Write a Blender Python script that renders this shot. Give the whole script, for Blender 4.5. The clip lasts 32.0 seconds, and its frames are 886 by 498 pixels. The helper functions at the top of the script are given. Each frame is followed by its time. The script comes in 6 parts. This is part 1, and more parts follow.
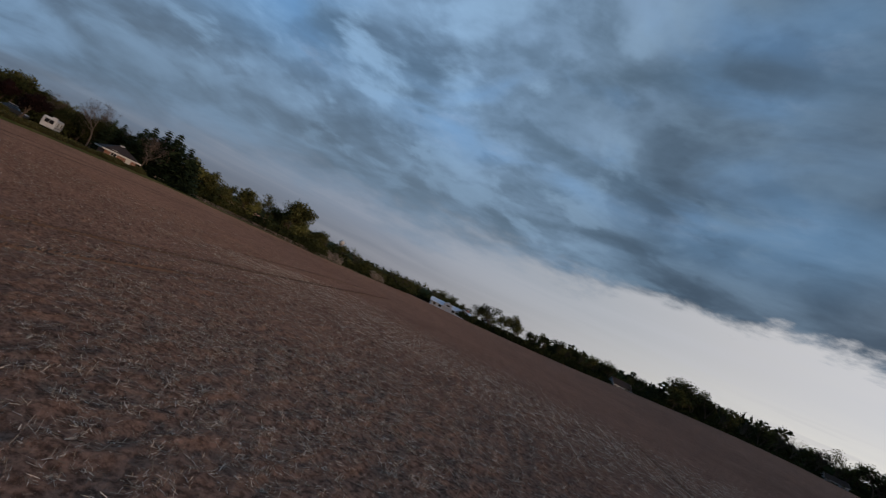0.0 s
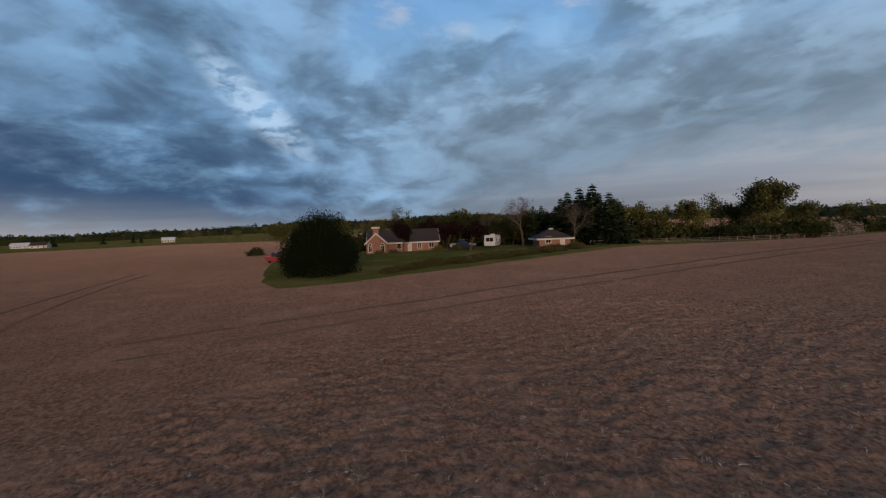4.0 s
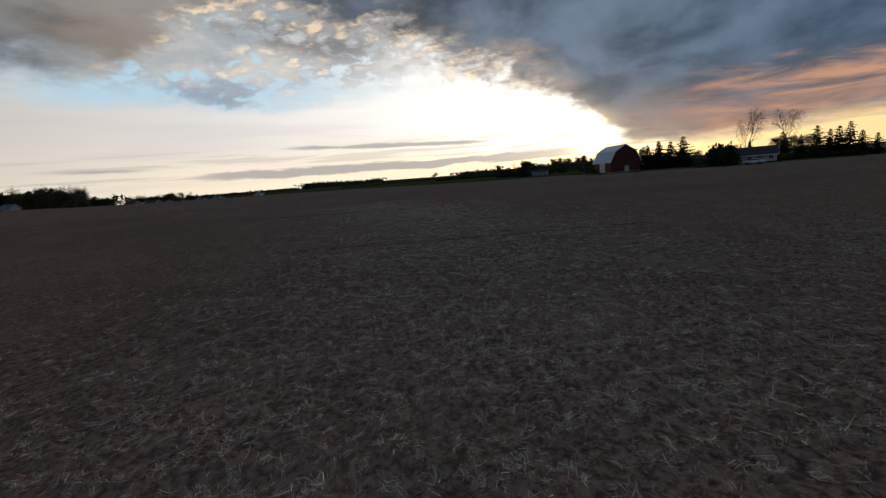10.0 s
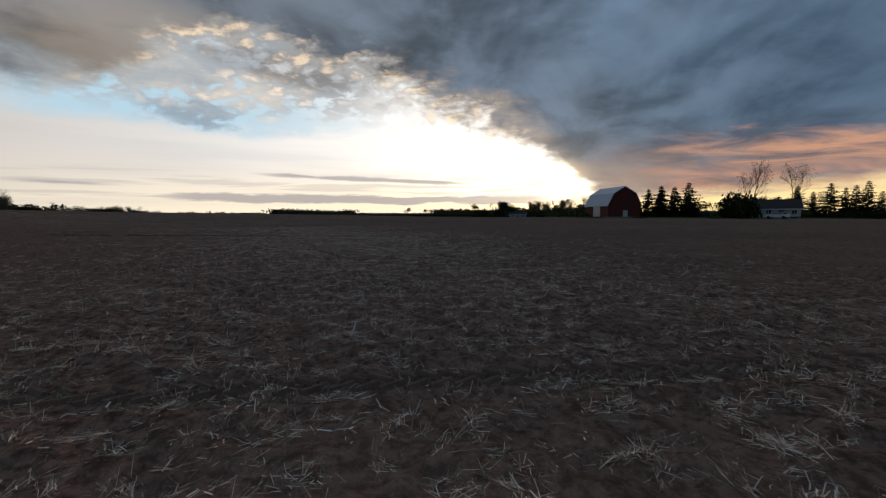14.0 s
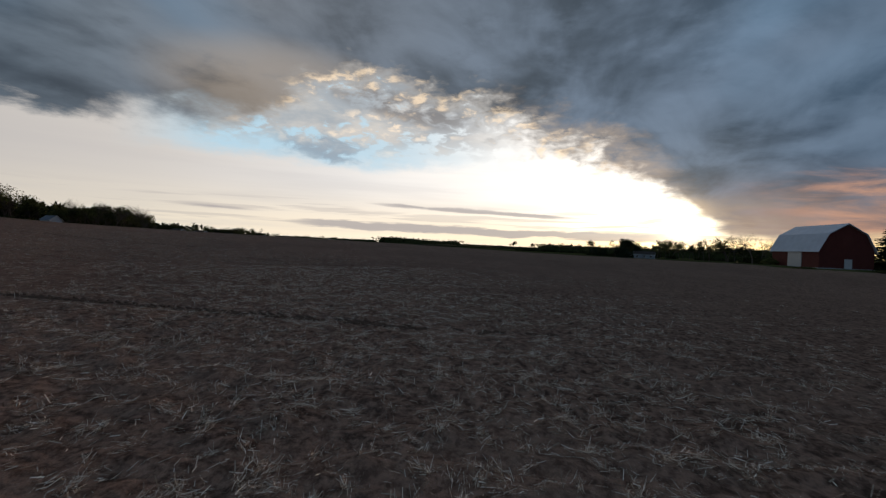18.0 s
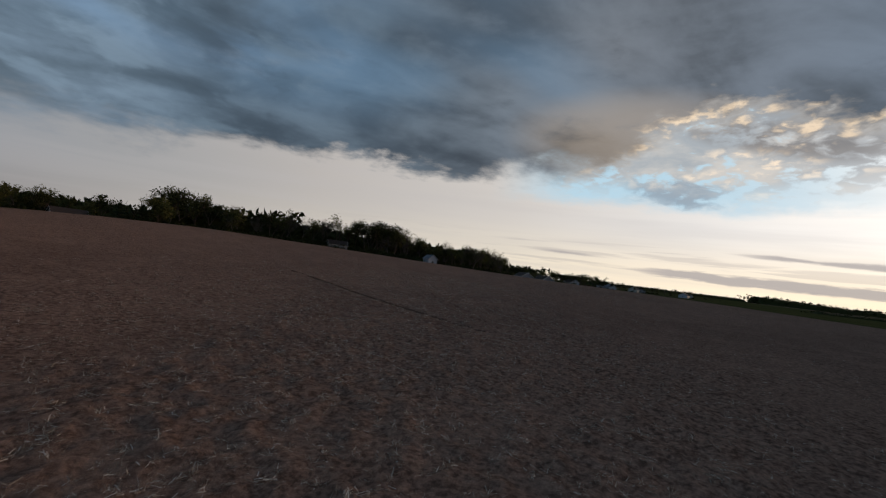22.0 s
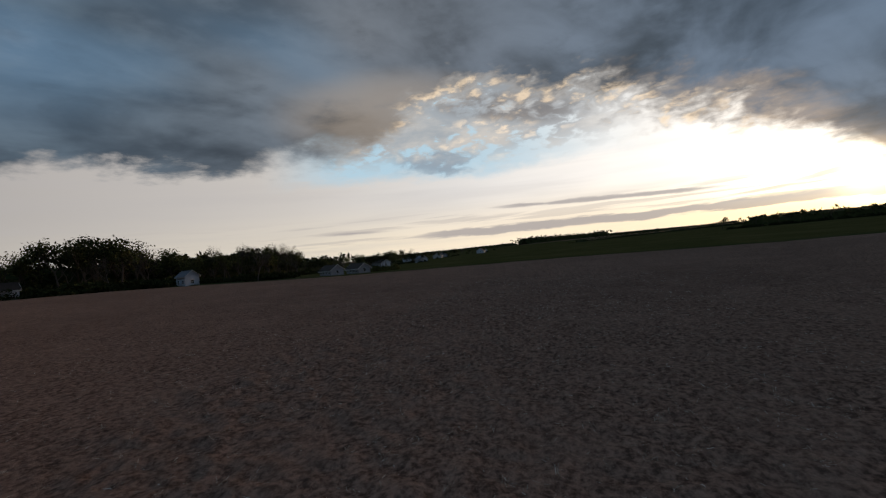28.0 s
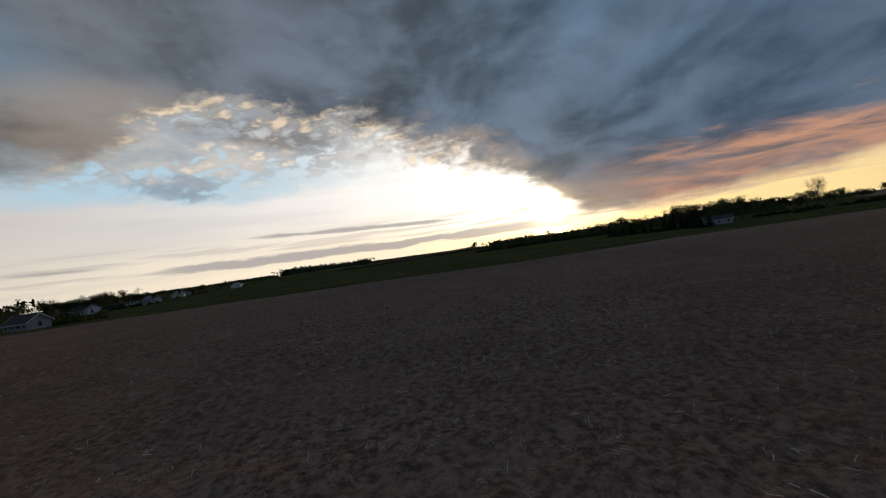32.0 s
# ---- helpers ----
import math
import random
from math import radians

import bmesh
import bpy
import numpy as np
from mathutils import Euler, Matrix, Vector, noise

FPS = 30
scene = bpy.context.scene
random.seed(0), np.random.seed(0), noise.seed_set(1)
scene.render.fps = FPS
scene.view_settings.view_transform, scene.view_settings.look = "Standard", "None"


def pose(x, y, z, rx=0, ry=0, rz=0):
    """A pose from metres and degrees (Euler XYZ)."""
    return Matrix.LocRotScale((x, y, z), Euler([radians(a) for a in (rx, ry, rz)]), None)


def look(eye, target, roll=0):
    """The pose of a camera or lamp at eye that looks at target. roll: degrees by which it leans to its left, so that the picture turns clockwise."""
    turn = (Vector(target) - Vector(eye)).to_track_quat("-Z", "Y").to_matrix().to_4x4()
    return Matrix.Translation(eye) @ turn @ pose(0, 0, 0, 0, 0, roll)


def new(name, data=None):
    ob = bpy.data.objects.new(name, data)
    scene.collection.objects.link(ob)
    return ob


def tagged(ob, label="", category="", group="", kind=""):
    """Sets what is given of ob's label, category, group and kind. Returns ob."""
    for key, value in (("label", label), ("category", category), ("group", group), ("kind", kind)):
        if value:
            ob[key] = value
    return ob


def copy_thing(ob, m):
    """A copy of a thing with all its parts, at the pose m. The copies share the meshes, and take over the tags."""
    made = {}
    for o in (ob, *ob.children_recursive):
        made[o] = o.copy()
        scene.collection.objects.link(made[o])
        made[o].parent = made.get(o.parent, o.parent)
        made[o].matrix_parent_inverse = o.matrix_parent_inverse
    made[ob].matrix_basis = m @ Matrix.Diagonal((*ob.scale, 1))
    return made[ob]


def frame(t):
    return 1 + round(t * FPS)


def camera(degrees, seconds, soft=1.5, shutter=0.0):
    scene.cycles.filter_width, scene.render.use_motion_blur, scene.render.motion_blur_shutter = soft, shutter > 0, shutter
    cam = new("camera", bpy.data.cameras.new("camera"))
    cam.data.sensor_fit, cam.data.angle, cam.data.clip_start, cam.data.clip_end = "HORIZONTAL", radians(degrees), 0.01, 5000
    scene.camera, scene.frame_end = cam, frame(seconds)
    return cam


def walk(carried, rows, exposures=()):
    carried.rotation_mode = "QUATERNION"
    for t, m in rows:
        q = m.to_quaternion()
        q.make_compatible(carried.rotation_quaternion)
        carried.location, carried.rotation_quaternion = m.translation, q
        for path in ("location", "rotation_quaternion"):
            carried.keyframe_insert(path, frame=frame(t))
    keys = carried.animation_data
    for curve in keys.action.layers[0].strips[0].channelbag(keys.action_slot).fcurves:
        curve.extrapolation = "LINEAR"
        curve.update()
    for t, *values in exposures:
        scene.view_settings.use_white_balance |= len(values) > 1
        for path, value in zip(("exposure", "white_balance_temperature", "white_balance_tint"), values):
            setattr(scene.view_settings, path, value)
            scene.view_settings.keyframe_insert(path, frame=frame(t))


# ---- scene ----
cam = camera(89.5, 32.0, soft=1.25, shutter=0.06)
PATH = [
    (0, (0.04, 0.08, 4.07), (-3.68, 19.61, 6.28), 25.6),
    (0.5, (-0.84, 3.28, 4.49), (-11.36, 20.17, 6.50), 26.0),
    (1, (-2.12, 5.72, 4.99), (-16.89, 19.13, 6.45), 23.3),
    (1.5, (-4.33, 7.81, 5.26), (-20.94, 18.91, 6.23), 18.4),
    (2, (-6.81, 9.47, 5.58), (-24.26, 19.22, 6.07), 13.8),
    (2.5, (-9.33, 10.80, 5.85), (-27.09, 19.99, 5.87), 8.7),
    (4.5, (-25.27, 17.35, 5.82), (-41.10, 29.55, 4.91), -8.8),
    (5, (-27.52, 18.78, 5.81), (-39.88, 34.47, 4.97), -14.8),
    (5.5, (-29.26, 20.69, 5.87), (-35.69, 39.61, 5.03), -18.8),
    (6, (-30.27, 23.16, 5.80), (-29.89, 43.13, 4.77), -21.3),
    (6.5, (-30.14, 25.83, 5.80), (-22.84, 44.41, 4.48), -23.4),
    (7, (-29.23, 28.20, 5.79), (-16.41, 43.48, 4.38), -23.8),
    (7.5, (-27.60, 30.09, 5.74), (-10.91, 40.98, 4.08), -23.2),
    (8, (-25.37, 31.46, 5.63), (-6.62, 38.10, 3.54), -20.8),
    (8.5, (-22.32, 32.29, 5.31), (-2.78, 35.77, 2.87), -17.0),
    (9, (-19.54, 32.59, 5.02), (0.20, 33.94, 2.11), -12.4),
    (9.5, (-16.96, 32.52, 4.72), (2.79, 32.45, 1.58), -8.5),
    (10, (-14.25, 32.21, 4.37), (5.47, 31.15, 1.24), -4.8),
    (10.5, (-11.56, 31.80, 4.02), (8.16, 30.29, 1.02), -2.1),
    (11, (-9.07, 31.43, 3.79), (10.64, 29.49, 0.99), -0.8),
    (11.5, (-6.13, 31.00, 3.51), (13.58, 28.82, 0.93), -0.0),
    (12, (-3.19, 30.59, 3.27), (16.53, 28.28, 0.85), 0.4),
    (12.5, (-0.16, 30.20, 2.99), (19.57, 27.81, 0.70), 0.2),
    (13, (2.81, 29.83, 2.73), (22.56, 27.41, 0.69), -0.1),
    (13.5, (5.76, 29.68, 2.53), (25.53, 27.23, 0.75), -0.1),
    (14, (8.33, 29.85, 2.38), (28.12, 27.37, 0.88), -0.3),
    (14.5, (10.87, 29.98, 2.28), (30.72, 27.79, 1.27), 0.1),
    (16.5, (23.07, 29.94, 2.31), (43.06, 30.05, 2.03), 1.3),
    (17, (26.59, 30.10, 2.56), (46.58, 30.68, 2.24), 1.3),
    (17.5, (30.16, 30.36, 2.68), (50.13, 31.51, 2.47), 1.6),
    (18, (33.74, 30.56, 2.85), (53.63, 32.67, 2.71), 2.4),
    (18.5, (37.30, 31.25, 3.14), (56.92, 35.10, 3.04), 5.1),
    (19, (40.53, 32.01, 3.48), (59.75, 37.55, 3.48), 5.9),
    (19.5, (43.99, 33.37, 3.69), (62.72, 40.37, 3.81), 6.0),
    (20, (47.87, 35.13, 3.79), (65.79, 44.00, 4.08), 7.1),
    (20.5, (51.57, 37.53, 3.97), (68.37, 48.36, 4.45), 8.0),
    (21, (55.94, 40.78, 4.21), (71.85, 52.87, 4.87), 6.8),
    (21.5, (59.40, 43.97, 4.33), (74.06, 57.56, 5.02), 7.0),
    (22, (62.81, 46.86, 4.47), (76.07, 61.81, 5.19), 7.0),
    (22.5, (65.80, 50.23, 4.81), (78.25, 65.86, 5.54), 4.7),
    (23, (68.55, 53.77, 5.21), (81.22, 69.22, 5.95), 0.5),
    (23.5, (71.08, 57.26, 5.58), (84.43, 72.14, 6.23), -3.0),
    (24, (73.86, 60.94, 5.81), (88.01, 75.07, 6.37), -5.6),
    (24.5, (77.08, 64.49, 5.89), (91.88, 77.94, 6.31), -6.2),
    (25, (80.10, 67.78, 6.09), (95.34, 80.73, 6.47), -6.3),
    (25.5, (82.96, 70.56, 6.25), (98.98, 82.54, 6.53), -7.5),
    (26, (85.94, 73.08, 6.41), (102.81, 83.82, 6.69), -8.3),
    (26.5, (89.26, 75.50, 6.43), (106.68, 85.31, 6.72), -7.6),
    (28.5, (105.34, 85.86, 6.56), (124.16, 92.63, 6.69), -5.7),
    (29, (108.18, 86.95, 6.53), (127.27, 92.90, 6.78), -6.1),
    (29.5, (111.49, 88.24, 6.49), (130.98, 92.71, 6.97), -7.6),
    (30, (114.62, 89.19, 6.37), (134.38, 92.20, 6.90), -8.6),
    (30.5, (117.82, 89.72, 6.23), (137.77, 90.98, 6.70), -9.6),
    (31, (121.27, 90.50, 6.13), (141.26, 90.55, 6.57), -8.6),
    (31.5, (123.62, 91.06, 6.00), (143.58, 89.79, 6.29), -8.2),
    (32, (125.67, 91.62, 5.78), (145.47, 88.82, 5.94), -8.3),
]
EXPOSURES = [(0, 0.40, 6100, 10), (1, 0.57, 6200, 10), (2, 0.70, 6400, 10), (5, 0.75, 6500, 10), (6, 0.50, 6600, 10), (7, 0.27, 6700, 11), (9, 0.20, 6700, 11), (14, 0.24, 6700, 11), (21, 0.24, 6700, 11), (26, 0.15, 6700, 11), (32, 0.12, 6700, 11)]
walk(cam, [(t, look(eye, target, roll)) for t, eye, target, roll in PATH], EXPOSURES)

# ---- sky, sun ----
SUN_AZ, SUN_EL = -112.0, 3.4          # degrees, counter-clockwise from +y
world = bpy.data.worlds.new("evening_sky")
scene.world = world
world.use_nodes = True


class Nodes:
    """Short hand for building node trees."""

    def __init__(self, tree):
        self.tree, self.n, self.l = tree, tree.nodes, tree.links
        self.n.clear()

    def put(self, kind):
        return self.n.new(kind)

    def link(self, value, socket):
        if isinstance(value, bpy.types.NodeSocket):
            self.l.new(value, socket)
        elif isinstance(value, (tuple, list)) and socket.type == "RGBA" and len(value) == 3:
            socket.default_value = (*value, 1)
        else:
            socket.default_value = value

    def m(self, op, a, b=0.0, c=0.0):
        node = self.put("ShaderNodeMath")
        node.operation = op
        for socket, value in zip(node.inputs, (a, b, c)):
            self.link(value, socket)
        return node.outputs[0]

    def ramp01(self, value, lo, hi, smooth=True):
        node = self.put("ShaderNodeMapRange")
        node.interpolation_type = "SMOOTHSTEP" if smooth else "LINEAR"
        for socket, v in zip(node.inputs, (value, lo, hi, 0.0, 1.0)):
            self.link(v, socket)
        return node.outputs[0]

    def mix(self, fac, a, b, blend="MIX"):
        node = self.put("ShaderNodeMix")
        node.data_type, node.blend_type = "RGBA", blend
        for socket, v in zip((node.inputs[0], node.inputs[6], node.inputs[7]), (fac, a, b)):
            self.link(v, socket)
        return node.outputs[2]

    def xyz(self, x, y, z):
        node = self.put("ShaderNodeCombineXYZ")
        for socket, v in zip(node.inputs, (x, y, z)):
            self.link(v, socket)
        return node.outputs[0]

    def noise(self, vector, scale, detail=5.0, rough=0.55, distort=0.0, out="Fac"):
        node = self.put("ShaderNodeTexNoise")
        for name, v in (("Vector", vector), ("Scale", scale), ("Detail", detail), ("Roughness", rough), ("Distortion", distort)):
            self.link(v, node.inputs[name])
        return node.outputs[out]

    def ramp(self, value, stops):
        node = self.put("ShaderNodeValToRGB")
        self.link(value, node.inputs[0])
        e = node.color_ramp.elements
        while len(e) < len(stops):
            e.new(0.5)
        for el, (at, colour) in zip(e, sorted(stops)):
            el.position = at
            el.color = (*colour, 1) if isinstance(colour, tuple) else (colour, colour, colour, 1)
        return node.outputs[0]


def sky_nodes():
    k = Nodes(world.node_tree)
    k_in = k.put("ShaderNodeTexCoord").outputs["Generated"]
    sep = k.put("ShaderNodeSeparateXYZ")
    k.link(k_in, sep.inputs[0])
    x, y, z = sep.outputs
    az = k.m("MULTIPLY", k.m("ARCTAN2", k.m("MULTIPLY", x, -1), y), 180 / math.pi)
    el = k.m("MULTIPLY", k.m("ARCSINE", z), 180 / math.pi)
    turn = k.m("DIVIDE", k.m("ADD", az, 180), 360)

    def at(a):
        return (a + 180) / 360

    # the cloud deck seen from below, as a flat layer; its rolls run towards the sun
    up = k.m("MAXIMUM", k.m("ADD", z, 0.20), 0.06)
    fx, fy = k.m("DIVIDE", x, up), k.m("DIVIDE", y, up)
    roll_along = k.m("SUBTRACT", k.m("MULTIPLY", fx, 0.94), k.m("MULTIPLY", fy, 0.342))
    roll_across = k.m("ADD", k.m("MULTIPLY", fx, 0.342), k.m("MULTIPLY", fy, 0.94))
    flat = k.xyz(k.m("MULTIPLY", roll_along, 0.72), roll_across, 0.0)
    n_big = k.noise(flat, 0.8, 3.0, 0.5, 0.2)
    n_mid = k.noise(flat, 2.3, 6.0, 0.50, 0.5)
    n_cell = k.noise(k.xyz(fx, fy, 2.0), 3.6, 5.0, 0.52, 0.25)
    n_roll = k.noise(k.xyz(k.m("MULTIPLY", roll_along, 0.38), roll_across, 4.0), 3.0, 4.0, 0.50, 0.6)
    n_fine = k.noise(k.xyz(k.m("MULTIPLY", az, 0.055), k.m("MULTIPLY", el, 0.14), 3.0), 2.2, 8.0, 0.58, 0.15)
    n_puff = k.noise(k.xyz(k.m("MULTIPLY", az, 0.20), k.m("MULTIPLY", el, 0.40), 7.0), 2.1, 6.0, 0.52, 0.30)
    # the same puffs a little nearer to the sun: the difference tells their lit side
    n_sunward = k.noise(k.xyz(k.m("MULTIPLY", k.m("SUBTRACT", az, 1.0), 0.20), k.m("MULTIPLY", k.m("SUBTRACT", el, 0.7), 0.40), 7.0), 2.1, 6.0, 0.52, 0.30)
    sunny = k.ramp01(k.m("SUBTRACT", n_puff, n_sunward), -0.04, 0.20)

    # clear air under the deck
    low = k.ramp(turn, [(at(-180), (.30, .28, .28)), (at(-155), (.70, .52, .30)), (at(-140), (1.0, .74, .33)), (at(-122), (1.0, .72, .30)),
                        (at(-112), (1.0, .80, .42)), (at(-95), (1.0, .84, .60)), (at(-75), (.92, .80, .62)), (at(-50), (.70, .64, .53)),
                        (at(-30), (.54, .505, .445)), (at(-5), (.34, .325, .31)), (at(15), (.19, .19, .205)), (at(45), (.13, .145, .175)),
                        (at(85), (.17, .19, .22)), (at(110), (.25, .25, .27)), (at(180), (.30, .28, .28))])
    high = k.ramp(turn, [(at(-180), (.20, .22, .26)), (at(-140), (.90, .66, .36)), (at(-120), (.95, .80, .55)), (at(-108), (1.0, .96, .88)),
                         (at(-90), (.95, .92, .88)), (at(-70), (.68, .67, .66)), (at(-50), (.54, .52, .50)), (at(-25), (.41, .395, .385)),
                         (at(-5), (.31, .32, .335)), (at(20), (.24, .275, .33)), (at(60), (.16, .22, .30)), (at(110), (.12, .17, .24)), (at(180), (.16, .19, .24))])
    clear = k.mix(k.ramp01(el, 0.5, 8.0), low, high)
    veil = k.noise(k.xyz(k.m("MULTIPLY", az, 0.03), k.m("MULTIPLY", el, 0.45), 1.0), 1.4, 4.0, 0.5, 0.3)
    clear = k.mix(k.m("MULTIPLY", k.ramp01(veil, 0.35, 0.7), 0.22), clear, (.42, .41, .42))
    # thin bars of stratus above the horizon
    bars = k.noise(k.xyz(k.m("MULTIPLY", az, 0.035), k.m("ADD", k.m("MULTIPLY", el, 0.75), k.m("MULTIPLY", az, 0.006)), 5.2), 1.5, 4.0, 0.55, 0.25)
    span = k.m("MULTIPLY", k.ramp01(el, 1.2, 2.2), k.m("SUBTRACT", 1.0, k.ramp01(el, 4.2, 5.6)))
    bars = k.m("MULTIPLY", k.ramp01(bars, 0.50, 0.60), k.m("MULTIPLY", span, k.ramp01(az, -15, -40)))
    clear = k.mix(k.m("MULTIPLY", bars, 0.35), clear, (.34, .32, .33))
    fray = k.m("MULTIPLY", k.m("SUBTRACT", k.noise(k.xyz(k.m("MULTIPLY", az, 0.12), k.m("MULTIPLY", el, 0.9), 2.0), 1.5, 6.0, 0.6), 0.5), 2.2)
    barred = bars
    for tilt, middle, depth, west, east in ((.010, 2.9, .50, -62, -119), (.0365, 7.70, .26, -72, -104), (.02, 4.55, .22, -50, -64), (-.15, -12.5, .34, -103, -120)):
        off = k.m("ABSOLUTE", k.m("SUBTRACT", el, k.m("ADD", k.m("MULTIPLY", az, tilt), middle)))
        ends = k.m("MULTIPLY", k.ramp01(az, west, west - 7), k.ramp01(az, east, east + 7))
        thick = k.m("ADD", depth, k.m("MULTIPLY", fray, depth * 1.3))
        bar = k.m("MULTIPLY", k.ramp01(k.m("SUBTRACT", off, k.m("MULTIPLY", thick, ends)), 0.12, -0.16), ends)
        clear = k.mix(k.m("MULTIPLY", bar, 0.8), clear, (.33, .31, .32))
        barred = k.m("MAXIMUM", barred, bar)
    # blue holes between the deck and the haze
    el_w = k.m("ADD", el, k.m("MULTIPLY", k.m("SUBTRACT", n_fine, 0.5), 6.0))
    hole = k.m("MULTIPLY", k.ramp01(el_w, 8.8, 11.0), k.m("MULTIPLY", k.ramp01(az, -100, -78), k.m("SUBTRACT", 1.0, k.ramp01(az, -58, -46))))
    clear = k.mix(k.m("MULTIPLY", hole, k.m("SUBTRACT", 0.85, k.m("MULTIPLY", k.ramp01(az, -66, -88), 0.35))), clear, (.37, .58, .72))
    # thin broken cloud hung below the deck, its puffs lit from below
    thin = k.m("MULTIPLY", k.ramp01(el_w, 9.6, 13.6), k.m("MULTIPLY", k.ramp01(az, -98, -82), k.m("SUBTRACT", 1.0, k.ramp01(az, -60, -50))))
    thin = k.m("MULTIPLY", thin, k.ramp01(k.m("ADD", n_puff, k.m("MULTIPLY", k.ramp01(el_w, 10.5, 16.0), 0.20)), 0.46, 0.60))
    n_clump = k.noise(k.xyz(k.m("MULTIPLY", az, 0.09), k.m("MULTIPLY", el, 0.22), 2.5), 1.6, 3.0, 0.5, 0.4)
    knot = k.m("ADD", k.m("POWER", k.m("ABSOLUTE", k.m("DIVIDE", k.m("ADD", az, 76.0), 6.0)), 2.0), k.m("POWER", k.m("ABSOLUTE", k.m("DIVIDE", k.m("SUBTRACT", el, 15.0), 1.8)), 2.0))
    puff = k.m("MULTIPLY", k.ramp01(n_puff, 0.41, 0.64), k.m("MAXIMUM", k.m("MULTIPLY", k.ramp01(n_clump, 0.47, 0.62), 0.75), k.ramp01(knot, 1.2, 0.2)))
    puff = k.m("MULTIPLY", puff, sunny)
    clear = k.mix(k.m("MULTIPLY", thin, 0.80), clear, k.mix(puff, k.mix(k.ramp01(n_fine, 0.35, 0.65), (.31, .32, .34), (.56, .51, .46)), (.95, .75, .54)))
    # the darker body of that cloud under the bright fringe
    slope = k.m("ADD", k.m("SUBTRACT", el, 17.0), k.m("MULTIPLY", k.m("ADD", az, 77.0), -0.17))
    body = k.m("ADD", k.m("POWER", k.m("ABSOLUTE", k.m("DIVIDE", k.m("ADD", az, 78.0), 10.0)), 2.0), k.m("POWER", k.m("ABSOLUTE", k.m("DIVIDE", slope, 1.9)), 2.0))
    clear = k.mix(k.m("MULTIPLY", k.ramp01(body, 1.3, 0.1), k.m("MULTIPLY", k.ramp01(n_puff, 0.38, 0.56), 0.8)), clear, (.19, .18, .18))
    slate = k.m("ADD", k.m("POWER", k.m("ABSOLUTE", k.m("DIVIDE", k.m("ADD", az, 68.5), 5.5)), 2.0), k.m("POWER", k.m("ABSOLUTE", k.m("DIVIDE", k.m("SUBTRACT", el_w, 11.3), 1.3)), 2.0))
    clear = k.mix(k.m("MULTIPLY", k.ramp01(slate, 1.5, 0.0), k.m("MULTIPLY", k.ramp01(n_puff, 0.36, 0.54), 0.75)), clear, (.22, .28, .35))

    # the sky above, where the deck opens
    nishita = k.put("ShaderNodeTexSky")
    nishita.sky_type, nishita.sun_disc = "NISHITA", False
    nishita.sun_elevation, nishita.sun_rotation = radians(SUN_EL), radians(-SUN_AZ)
    blue = k.mix(0.4, (.16, .39, .76), k.mix(1.0, nishita.outputs[0], (0.10, 0.10, 0.10), "MULTIPLY"))

    # deck colours
    side = k.ramp(turn, [(at(-180), (.08, .10, .13)), (at(-140), (.032, .060, .102)), (at(-115), (.042, .064, .092)), (at(-90), (.052, .066, .082)),
                         (at(-60), (.054, .063, .075)), (at(-30), (.045, .064, .088)), (at(-12), (.050, .074, .102)), (at(0), (.075, .115, .155)), (at(40), (.085, .135, .20)), (at(90), (.060, .105, .17)), (at(180), (.10, .13, .17))])
    light = k.ramp(turn, [(at(-180), (.24, .28, .34)), (at(-140), (.090, .142, .21)), (at(-110), (.148, .205, .285)), (at(-60), (.165, .192, .228)), (at(-30), (.108, .150, .195)), (at(-12), (.108, .158, .213)),
                          (at(0), (.185, .265, .36)), (at(45), (.31, .48, .69)), (at(90), (.16, .30, .48)), (at(180), (.24, .28, .34))])
    deck = k.mix(k.ramp01(k.m("ADD", k.m("MULTIPLY", n_mid, 0.7), k.m("MULTIPLY", n_roll, 0.3)), 0.36, 0.66), side, light)
    deck = k.mix(k.m("MULTIPLY", k.ramp01(n_fine, 0.45, 0.72), 0.42), deck, light)
    deck = k.mix(k.m("MULTIPLY", k.ramp01(n_fine, 0.48, 0.28), 0.35), deck, side)
    deck = k.mix(k.m("MULTIPLY", k.m("MULTIPLY", k.ramp01(n_big, 0.46, 0.62), k.m("MAXIMUM", k.ramp01(az, -75, -45), k.ramp01(az, -102, -120))), k.m("MULTIPLY", k.ramp01(el, 12, 23), 0.45)), deck, (.13, .24, .37))
    cells = k.m("MULTIPLY", k.ramp01(az, -50, -10), k.ramp01(el, 5, 14))
    deck = k.mix(k.m("MULTIPLY", k.m("MULTIPLY", k.ramp01(n_cell, 0.50, 0.66), cells), 0.55), deck, k.mix(1.0, light, (1.25, 1.25, 1.22), "MULTIPLY"))
    deck = k.mix(k.m("MULTIPLY", k.m("MULTIPLY", k.ramp01(n_cell, 0.48, 0.34), cells), 0.55), deck, side)
    holes = k.m("MULTIPLY", k.ramp01(k.m("ADD", n_big, k.m("MULTIPLY", k.m("SUBTRACT", n_mid, 0.5), 0.6)), 0.47, 0.66), k.m("MULTIPLY", k.ramp01(az, -40, 10), k.ramp01(el, 14, 27)))
    deck = k.mix(k.m("MULTIPLY", holes, 0.85), deck, blue)
    deck = k.mix(k.m("MULTIPLY", holes, k.m("MULTIPLY", k.ramp01(n_fine, 0.52, 0.74), 0.6)), deck, (.45, .46, .50))
